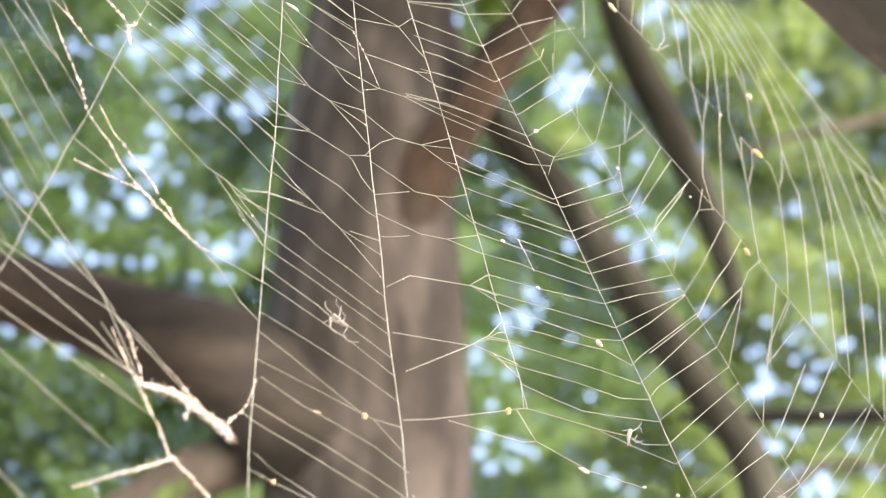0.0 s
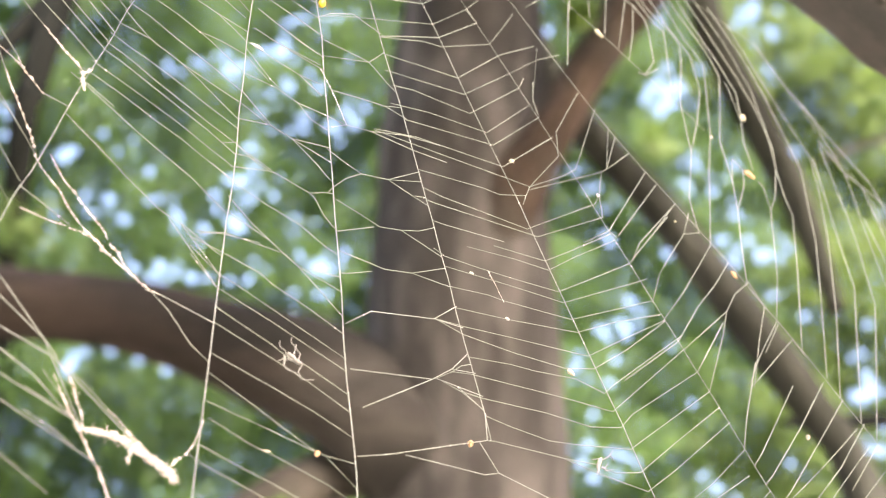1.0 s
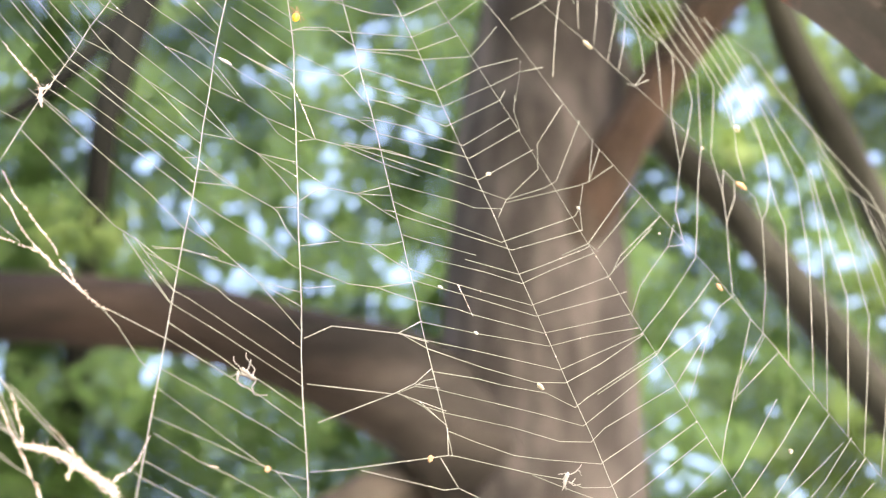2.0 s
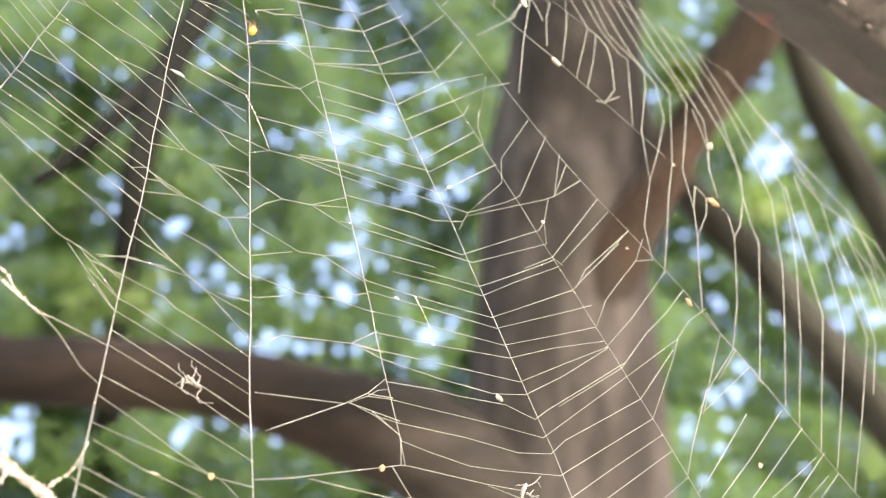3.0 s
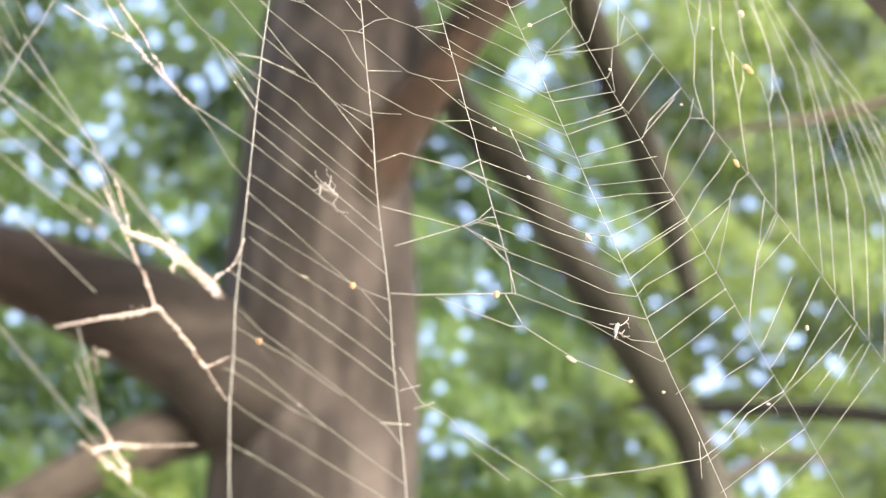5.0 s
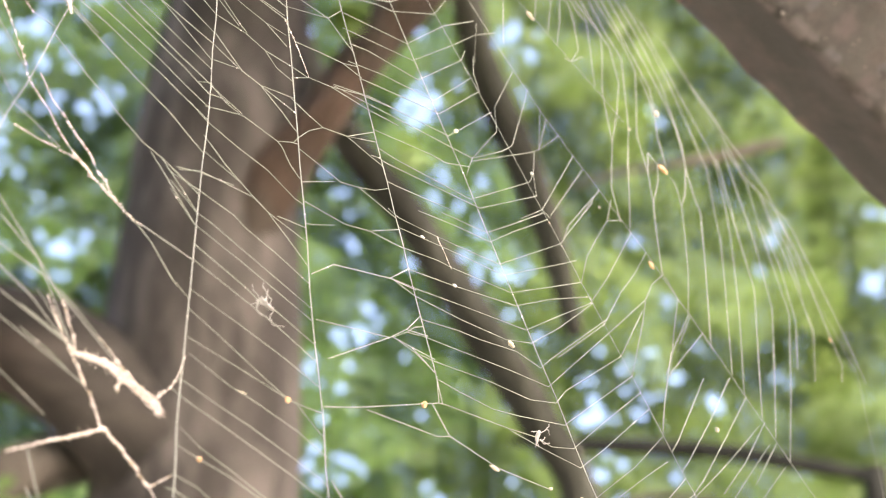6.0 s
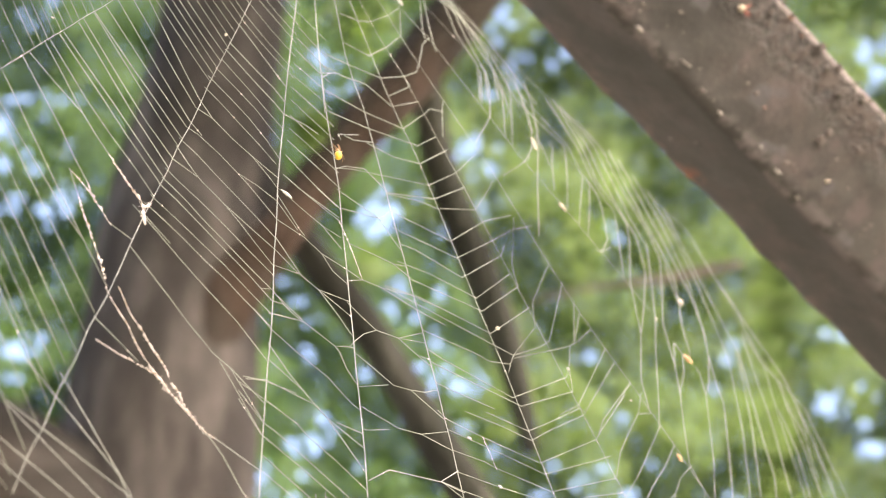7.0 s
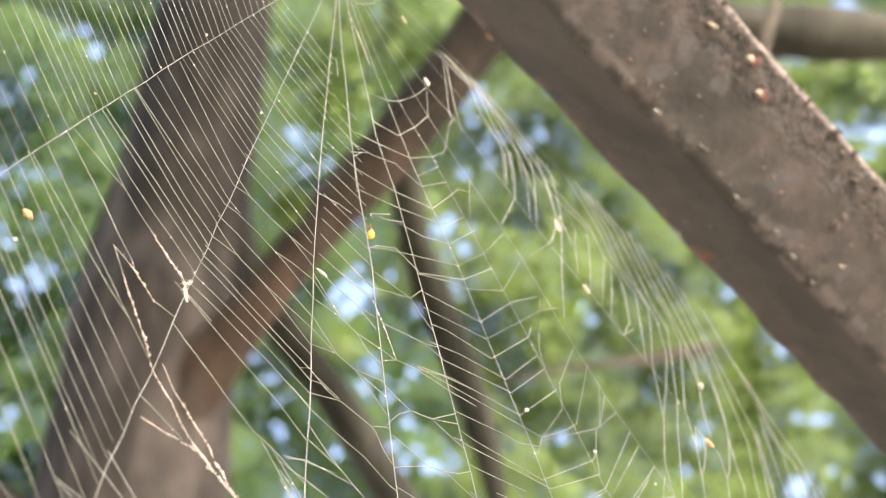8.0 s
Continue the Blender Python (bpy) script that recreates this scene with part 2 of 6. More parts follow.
# ---- the large tree behind the web ----
def big_tree():
    t = thing("tree", "large grey-brown tree with a forked trunk and boughs", "tree", (0.35, 7.2, 0))

    def rel(knots):
        return [(x - 0.35, y - 7.2, z, r) for x, y, z, r in knots]
    limb("trunk", rel([(0.32, 7.2, -0.1, 0.5), (0.33, 7.2, 1.5, 0.39), (0.34, 7.2, 3.4, 0.355), (0.36, 7.2, 4.4, 0.325), (0.365, 7.2, 4.95, 0.312), (0.378, 7.21, 5.2, 0.268), (0.42, 7.22, 5.6, 0.262), (0.46, 7.25, 6.3, 0.215), (0.55, 7.3, 7.4, 0.18), (0.62, 7.4, 8.8, 0.12)]), BARK, t, "grey-brown bark with pale vertical ridges", 20, 0.16, 1)
    limb("branch", rel([(0.37, 7.1, 4.38, 0.12), (0.465, 7.0, 4.63, 0.108), (0.565, 6.97, 4.83, 0.1), (0.71, 6.96, 5.08, 0.086), (0.9, 6.95, 5.4, 0.09), (1.1, 6.95, 5.7, 0.105), (1.41, 6.95, 6.24, 0.112), (1.62, 6.95, 6.6, 0.112), (2.1, 7.0, 7.4, 0.1)]), BARK_RED, t, "slanting branch with reddish patches of bare bark", seed=2)
    limb("bough", rel([(0.3, 7.15, 3.8, 0.25), (-0.02, 7.06, 4.05, 0.2), (-0.3, 7.0, 4.17, 0.165), (-0.6, 7.0, 4.28, 0.137), (-0.88, 7.0, 4.35, 0.117), (-1.17, 7.0, 4.375, 0.114), (-1.54, 7.0, 4.39, 0.11), (-2.6, 7.0, 4.5, 0.09)]), BARK_BOUGH, t, "thick bough reaching sideways, shade painted into its dark bark", seed=3)
    limb("bough", rel([(0.3, 7.35, 4.0, 0.08), (0.1, 7.32, 3.93, 0.085), (-0.05, 7.24, 3.86, 0.09), (-0.2, 7.12, 3.75, 0.09), (-0.36, 7.02, 3.63, 0.085), (-0.6, 6.98, 3.46, 0.075), (-1.3, 6.98, 3.0, 0.05)]), BARK_SANDY, t, "pale sunlit bough", seed=4)
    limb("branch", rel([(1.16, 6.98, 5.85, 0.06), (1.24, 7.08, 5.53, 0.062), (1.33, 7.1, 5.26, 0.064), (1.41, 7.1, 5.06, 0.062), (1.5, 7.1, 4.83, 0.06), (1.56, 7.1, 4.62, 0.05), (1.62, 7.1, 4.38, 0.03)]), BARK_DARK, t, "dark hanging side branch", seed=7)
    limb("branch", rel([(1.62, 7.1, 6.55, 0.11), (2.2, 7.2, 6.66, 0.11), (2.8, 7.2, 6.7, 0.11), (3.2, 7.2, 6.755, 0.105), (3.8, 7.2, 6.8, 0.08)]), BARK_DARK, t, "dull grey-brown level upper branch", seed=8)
    limb("branch", rel([(1.6, 7.1, 4.94, 0.004), (1.81, 7.1, 5.02, 0.01), (2.11, 7.1, 5.1, 0.016), (2.32, 7.1, 5.17, 0.02), (2.4, 7.1, 5.2, 0.01)]), BARK_PALE, t, "thin pale twig", seed=9)
    rng = np.random.default_rng(21)
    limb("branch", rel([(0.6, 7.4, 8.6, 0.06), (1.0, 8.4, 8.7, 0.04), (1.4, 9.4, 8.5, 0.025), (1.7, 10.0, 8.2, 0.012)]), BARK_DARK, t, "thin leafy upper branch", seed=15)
    sprigs = [(0.75, 6.75, 5.33, 0.04, 90), (-0.12, 6.6, 3.44, 0.06, 34), (-0.26, 6.6, 3.48, 0.05, 22), (1.4, 6.6, 3.55, 0.045, 60), (0.75, 10, 8.26, 0.16, 150), (1.42, 10, 8.26, 0.2, 300), (1.72, 10, 8.35, 0.22, 420),
              (1.94, 10, 8.24, 0.16, 220), (1.38, 10, 7.86, 0.2, 260), (1.41, 9.5, 6.19, 0.07, 60), (2.65, 10, 7.0, 0.16, 200), (2.56, 10, 6.72, 0.12, 110), (-1.76, 10, 5.97, 0.13, 120), (-1.57, 10, 5.93, 0.1, 70), (4.08, 10, 8.47, 0.12, 150), (4.3, 10, 8.47, 0.12, 140), (3.94, 10, 8.38, 0.1, 90)]
    pts = np.concatenate([np.stack([rng.normal(x - 0.35, r * 0.6, n), rng.normal(y - 7.2, r, n), rng.normal(z, r * 0.6, n)], 1) for x, y, z, r, n in sprigs])
    # leaves above the view, added to throw shade on trunk and lower foliage
    n = 9000
    high = np.stack([rng.uniform(-2.6, 3.8, n), rng.uniform(-4.4, -2.2, n), rng.uniform(6.6, 9.6, n)], 1)
    top = np.stack([rng.uniform(-0.4, 3.0, 2300), rng.uniform(-4.2, -1.2, 2300), rng.uniform(10.1, 12.2, 2300)], 1)
    high = np.concatenate([high, top])
    patch = np.sin(high[:, 0] * 2.3) * np.sin(high[:, 1] * 2.9 + 1) > -0.6
    limb("branch", rel([(2.7, 6.9, 7.3, 0.02), (2.6, 6.9, 6.62, 0.02), (2.57, 6.9, 6.52, 0.019), (2.54, 6.9, 6.36, 0.016), (2.5, 6.9, 6.2, 0.012)]), BARK_PALE, t, "thin pale hanging twig", seed=12)
    leaf_mesh("crown", high[patch], rng.uniform(0.06, 0.10, int(patch.sum())), rng, LEAF, t, "unseen high leaves added to shade the trunk and lower foliage")
    leaf_mesh("leaves", pts, rng.uniform(0.02, 0.04, len(pts)), rng, LEAF_BRIGHT, t, "sunlit yellow-green leaf sprigs")
    return t


big_tree()


def slim_tree(base, knots, mat, label, twigs=()):
    t = thing("tree", label, "tree", base, "slim trees in the wood")
    limb("trunk", [(x - base[0], y - base[1], z, r) for x, y, z, r in knots], mat, t, seed=5)
    for tw in twigs:
        limb("branch", [(x - base[0], y - base[1], z, r) for x, y, z, r in tw], mat, t, seed=6)
    return t


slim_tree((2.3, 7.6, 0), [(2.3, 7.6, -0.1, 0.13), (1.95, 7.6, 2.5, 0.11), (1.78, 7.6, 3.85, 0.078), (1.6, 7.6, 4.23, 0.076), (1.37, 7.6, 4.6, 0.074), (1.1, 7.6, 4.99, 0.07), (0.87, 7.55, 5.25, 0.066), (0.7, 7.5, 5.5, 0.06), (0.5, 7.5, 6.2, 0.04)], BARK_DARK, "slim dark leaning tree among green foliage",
          [[(1.74, 7.6, 3.8, 0.03), (2.0, 7.7, 4.0, 0.02), (2.3, 7.8, 4.05, 0.01)], [(1.95, 7.6, 2.5, 0.05), (1.5, 7.6, 3.0, 0.035), (1.2, 7.6, 3.3, 0.02)]])
slim_tree((3.4, 8.6, 0), [(3.4, 8.6, -0.1, 0.10), (3.3, 8.6, 2.6, 0.085), (3.25, 8.6, 4.5, 0.05)], BARK_SHADED, "slim tree with shade-darkened bark and a thin level branch",
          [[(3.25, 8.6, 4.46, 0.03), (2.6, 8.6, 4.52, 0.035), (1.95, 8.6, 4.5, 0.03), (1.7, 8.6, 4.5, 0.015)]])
slim_tree((-2.4, 13.0, 0), [(-2.4, 13.0, -0.1, 0.13), (-2.2, 12.6, 4.0, 0.11), (-1.76, 10.8, 6.75, 0.07), (-1.72, 10.8, 7.1, 0.08), (-1.65, 10.8, 7.48, 0.09), (-1.56, 10.8, 7.8, 0.09), (-1.42, 10.8, 8.1, 0.085), (-1.3, 10.8, 8.6, 0.07)], BARK_SHADED, "slim tree with shade-darkened bark and a forked top, half behind leaves",
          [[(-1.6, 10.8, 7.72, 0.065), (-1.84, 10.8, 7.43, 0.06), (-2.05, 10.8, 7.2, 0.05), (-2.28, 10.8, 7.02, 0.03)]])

# ---- foliage with openings to the sky: places (x, z) at 12 m ----
GAPS_LOW_LEFT = [
    (-2.68, 7.25), (-2.61, 7.32), (-2.46, 7.89), (-2.46, 5.95), (-2.43, 6.18), (-2.39, 8.66), (-2.34, 8.38), (-2.32, 6.06), (-2.27, 7.44),
    (-2.23, 7.69), (-2.11, 7.63), (-2.11, 6.70), (-2.05, 7.46), (-2.05, 8.37), (-2.01, 7.64), (-2.01, 6.68), (-1.99, 8.22), (-1.95, 7.48),
    (-1.90, 8.87), (-1.74, 6.84), (-1.73, 6.96), (-1.55, 7.07), (-1.54, 8.45), (-1.53, 6.96), (-1.51, 6.10), (-1.49, 8.64), (-1.47, 7.47),
    (-1.42, 7.05), (-1.38, 7.36), (-1.37, 6.12), (-1.33, 6.92), (-1.26, 6.62), (-1.21, 6.05), (-1.19, 7.04), (-1.19, 7.23), (-1.11, 7.93),
    (-1.05, 6.00), (-1.04, 6.97), (-1.03, 6.58), (-1.03, 7.88), (-1.01, 8.58), (-1.01, 6.92), (-0.93, 6.56), (-0.91, 7.93), (-0.89, 6.77),
    (-0.87, 6.86), (-0.86, 7.86),
]
GAPS_LEFT = [
    (-0.85, 8.57), (-0.84, 6.56), (-0.81, 7.08), (-0.80, 6.97), (-0.76, 7.99), (-0.75, 7.18), (-0.72, 7.85), (-0.71, 6.54), (-0.70, 8.71),
    (-0.68, 6.86), (-0.67, 8.83), (-0.66, 7.93), (-0.63, 7.00), (-0.62, 7.38), (-0.61, 6.54), (-0.60, 7.07), (-0.59, 7.87), (-0.59, 7.44),
    (-0.58, 7.25), (-0.55, 7.62), (-0.55, 7.14), (-0.54, 8.02), (-0.51, 6.61), (-0.50, 7.74), (-0.47, 7.07), (-0.42, 8.21), (-0.39, 7.77),
    (-0.35, 6.93), (-0.34, 8.75), (-0.34, 6.47), (-0.32, 6.71), (-0.32, 7.58), (-0.30, 7.51), (-0.30, 8.25), (-0.27, 7.87), (-0.26, 6.61),
    (-0.23, 8.95), (-0.21, 7.78), (-0.18, 8.21), (-0.17, 8.25), (-0.16, 6.46), (-0.16, 6.71), (-0.14, 7.53), (-0.11, 7.50), (-0.10, 8.26),
    (-0.09, 6.64), (-0.06, 6.71),
]
GAPS_MID = [
    (-0.05, 7.62), (-0.03, 7.98), (0.00, 7.55), (0.05, 7.67), (0.06, 7.64), (0.07, 9.32), (1.16, 8.17), (1.23, 5.94), (1.25, 6.02),
    (1.26, 5.45), (1.27, 6.09), (1.29, 7.24), (1.30, 5.55), (1.32, 5.36), (1.33, 5.73), (1.36, 7.12), (1.39, 5.42), (1.40, 6.24),
    (1.42, 5.51), (1.43, 5.92), (1.44, 8.75), (1.44, 6.99), (1.45, 5.38), (1.47, 6.06), (1.47, 6.27), (1.48, 6.78), (1.49, 5.49),
    (1.50, 8.56), (1.54, 8.79), (1.55, 5.46), (1.57, 6.41), (1.59, 8.58), (1.61, 6.27), (1.64, 8.63), (1.74, 7.74), (1.75, 8.37),
    (1.79, 6.14), (1.80, 6.71), (1.82, 8.42), (1.84, 8.24), (1.87, 7.93), (1.88, 9.80), (1.89, 5.80), (1.91, 7.82), (1.92, 7.68),
    (1.92, 7.29), (1.93, 5.37),
]
GAPS_RIGHT = [
    (1.95, 7.15), (1.96, 7.10), (2.00, 7.28), (2.00, 5.30), (2.07, 7.91), (2.08, 7.21), (2.09, 7.11), (2.11, 5.24), (2.11, 6.79),
    (2.15, 6.81), (2.22, 6.96), (2.22, 7.29), (2.25, 7.70), (2.28, 6.80), (2.31, 8.23), (2.39, 6.45), (2.42, 8.36), (2.42, 5.44),
    (2.43, 6.88), (2.46, 6.68), (2.47, 7.91), (2.48, 5.68), (2.50, 8.69), (2.50, 9.18), (2.50, 8.19), (2.51, 6.74), (2.52, 8.14),
    (2.54, 9.09), (2.56, 8.32), (2.57, 6.32), (2.58, 7.36), (2.63, 8.91), (2.67, 9.00), (2.67, 8.80), (2.68, 6.82), (2.72, 9.35),
    (2.79, 9.17), (2.82, 5.84), (2.88, 5.52), (2.88, 6.09), (2.90, 8.97), (2.93, 6.27), (2.94, 5.52), (2.97, 5.65), (2.98, 9.06),
    (3.01, 5.35), (3.02, 5.86),
]
GAPS_FAR_RIGHT = [
    (3.06, 7.90), (3.06, 5.59), (3.07, 6.17), (3.08, 6.03), (3.09, 5.26), (3.15, 6.99), (3.16, 6.20), (3.16, 6.10), (3.18, 5.90),
    (3.21, 6.28), (3.22, 6.00), (3.29, 6.03), (3.30, 5.29), (3.33, 7.80), (3.35, 6.62), (3.37, 6.14), (3.38, 5.53), (3.47, 5.40),
    (3.52, 6.35), (3.92, 6.87), (4.00, 7.08), (4.00, 6.20), (4.05, 7.18), (4.07, 6.17), (4.22, 8.11), (4.25, 7.09), (4.29, 7.92),
    (4.32, 7.73), (4.37, 8.05), (4.40, 7.82), (4.55, 7.76), (4.60, 6.90), (4.64, 7.33), (4.70, 6.93), (4.71, 9.97), (4.77, 6.87),
    (4.78, 9.94), (4.84, 6.53), (4.87, 6.75), (4.95, 6.95), (5.17, 6.97), (5.21, 9.61), (5.21, 10.45), (5.23, 9.30), (5.30, 9.41),
    (5.34, 9.50),
]
GLARES = [
    (-2.59, 6.07, 6), (-1.68, 7.34, 2.5), (-1.58, 6.04, 2), (-1.11, 6.62, 3), (-0.73, 7.91, 2), (-0.71, 6.92, 3),
    (-0.67, 7.16, 2.5), (-0.44, 8.03, 4), (-0.21, 6.64, 2.5), (0.14, 9.18, 2.2), (0.72, 8.85, 1), (1.20, 7.83, 2.4),
    (1.41, 8.80, 2), (1.54, 6.25, 2), (1.80, 7.79, 2.4), (1.85, 7.67, 3), (1.87, 7.75, 3.6), (2.20, 6.66, 2),
    (2.35, 6.71, 2.6), (2.41, 8.30, 2.4), (2.56, 9.27, 2.4), (2.92, 5.86, 3.4), (3.19, 5.30, 4.6), (3.60, 6.02, 2.6),
    (4.65, 6.87, 3), (4.77, 7.31, 2), (4.89, 6.60, 3), (5.13, 10.47, 4), (5.26, 9.45, 5), (5.0, 9.36, 4), (4.68, 9.95, 3), (4.57, 9.96, 2.4), (5.08, 9.22, 3.4),
]


def sky_holes():
    """Openings in the leaves: single small ones, and the wide bright ones of GLARES."""
    rng = np.random.default_rng(5)
    holes = [(x, z, rng.choice((0.011, 0.015, 0.019, 0.024))) for x, z in GAPS_LOW_LEFT + GAPS_LEFT + GAPS_MID + GAPS_RIGHT + GAPS_FAR_RIGHT]
    for x, z, _ in holes[:]:
        if rng.random() < (0.8 if x < 0.2 else 0.4):
            w, q = rng.uniform(0, 6.283), rng.uniform(0.045, 0.13)
            holes.append((x + q * math.cos(w), z + q * math.sin(w), rng.uniform(0.007, 0.014)))
    for x, z, size in GLARES:
        holes.append((x, z, 0.0086 * size + 0.006))
        for _ in range(int(size)):
            w, q = rng.uniform(0, 6.283), rng.uniform(0.03, 0.03 + 0.022 * size)
            holes.append((x + q * math.cos(w), z + q * math.sin(w), rng.uniform(0.012, 0.024)))
    return holes


HOLES = sky_holes()


def far_tree(x0, x1, seed, label, mat):
    t = thing("tree", label, "tree", ((x0 + x1) / 2, 12.0, 0), "leafy trees filling the background")
    c = (x0 + x1) / 2
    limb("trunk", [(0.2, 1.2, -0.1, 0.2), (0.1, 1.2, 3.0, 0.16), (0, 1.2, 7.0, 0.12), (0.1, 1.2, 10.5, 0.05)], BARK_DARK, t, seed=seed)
    rng = np.random.default_rng(seed)
    n = int(84000 * (x1 - x0))
    n = int(n * (x1 - x0 + 1.6) / (x1 - x0))
    x = rng.uniform(x0 - 0.8, x1 + 0.8, n)
    z = rng.uniform(4.7, 11.0, n)
    # neighbouring crowns meet along a wavy, ragged border
    wavy = 0.28 * np.sin(z * 2.1) + 0.16 * np.sin(z * 5.3 + 1) + rng.normal(0, 0.12, n)
    inside = (x > x0 + wavy) & (x < x1 + wavy)
    x, z = x[inside], z[inside]
    n = len(x)
    # leaves gather in rounded clumps, the middle of each nearest to the light
    gx, gz = np.meshgrid(np.arange(x0 - 1, x1 + 1, 0.42), np.arange(4.4, 11.4, 0.38))
    gx, gz = gx.ravel() + rng.normal(0, 0.13, gx.size), gz.ravel() + rng.normal(0, 0.12, gz.size)
    lift = rng.uniform(-0.25, 0.25, gx.size)
    best = np.full(n, 9.0)
    dx, dz, dep = np.zeros(n), np.zeros(n), np.zeros(n)
    for cx, cz, cl in zip(gx, gz, lift):
        d2 = (x - cx) ** 2 + ((z - cz) * 1.15) ** 2
        near = d2 < best
        best[near] = d2[near]
        dx[near], dz[near], dep[near] = x[near] - cx, z[near] - cz, cl
    dep += 1.3 * best + rng.uniform(-0.6, 0.75, n) - 0.2
    keep = np.ones(n, bool)
    for hx, hz, hr in HOLES:
        keep &= np.hypot(x - hx, z - hz) > hr + 0.0138
    x, z, dep, dx, dz = x[keep], z[keep], dep[keep], dx[keep], dz[keep]
    k = (12 + dep) / 12
    centre = np.stack([x * k - c, dep, 1.5 + (z - 1.5) * k], 1)
    face = np.stack([0.28 + 0.7 * dx, np.full(len(x), -1.05), 0.62 + 0.7 * dz], 1)
    leaf_mesh("crown", centre, rng.uniform(0.0116, 0.0212, len(x)), rng, mat, t, "many small green leaves with sky showing through", face)


far_tree(-4.4, -0.7, 11, "leafy green tree with bright sky gaps", LEAF)
far_tree(-0.7, 2.3, 12, "leafy green tree with bright sky gaps", LEAF)
far_tree(2.3, 7.2, 13, "yellow-green leafy tree with bright sky gaps", LEAF_BRIGHT)


# ---- unseen trees added round and behind the viewer, whose crowns keep the sky off the web and the trunk ----
def shade_tree(x, y, radius, low, high, leaves, seed):
    t = thing("tree", "unseen broad leafy tree added to shade the place from behind", "tree", (x, y, 0), "shade trees round the web")
    rng = np.random.default_rng(seed)
    limb("trunk", [(0, 0, -0.1, 0.26), (0.05, 0, 1.6, 0.2), (0, 0.08, low, 0.17), (0.1, 0, (low + high) / 2, 0.11), (0.05, 0, high - 0.5, 0.05)], BARK, t, seed=seed)
    for k in range(5):
        w = k * 1.257 + seed
        ex, ey, ez = math.cos(w) * radius * 0.75, math.sin(w) * radius * 0.75, low + (high - low) * (0.45 + 0.1 * (k % 3))
        limb("branch", [(0, 0.06, low - 0.2, 0.1), (ex * 0.4, ey * 0.4, (low + ez) / 2, 0.07), (ex, ey, ez, 0.02)], BARK, t, seed=seed + k)
    v = rng.normal(size=(leaves, 3))
    v *= (rng.uniform(0.35, 1.0, leaves) ** 0.5 / np.linalg.norm(v, axis=1))[:, None]
    pts = v * np.array([radius, radius, (high - low) / 2]) + np.array([0, 0, (low + high) / 2])
    ragged = np.sin(pts[:, 0] * 2.7 + seed) * np.sin(pts[:, 1] * 2.9) * np.sin(pts[:, 2] * 3.1) > -0.35
    pts = pts[ragged]
    leaf_mesh("crown", pts, rng.uniform(0.07, 0.12, len(pts)), rng, LEAF, t, "ragged crown of green leaves")


for x, y, radius, low, high, leaves, seed in [
        (-4.2, -0.8, 3.0, 2.6, 9.0, 5200, 31), (-2.2, -6.0, 3.4, 2.8, 9.5, 6000, 32), (5.6, 0.4, 2.8, 2.8, 8.5, 4800, 33),
        (6.8, -6.5, 3.2, 2.8, 9.0, 5000, 34), (-6.2, 5.2, 3.0, 2.4, 9.5, 5200, 35)]:
    shade_tree(x, y, radius, low, high, leaves, seed)


# ---- rail ----
RAIL_A, RAIL_DIR = (0.0948, 0.5864, 1.8856), (0.79890, 0.41830, -0.43218)
RAIL_SIDE, RAIL_UNDER = (0.02534, -0.01719, 0.03021), (-0.01267, 0.03566, 0.01109)


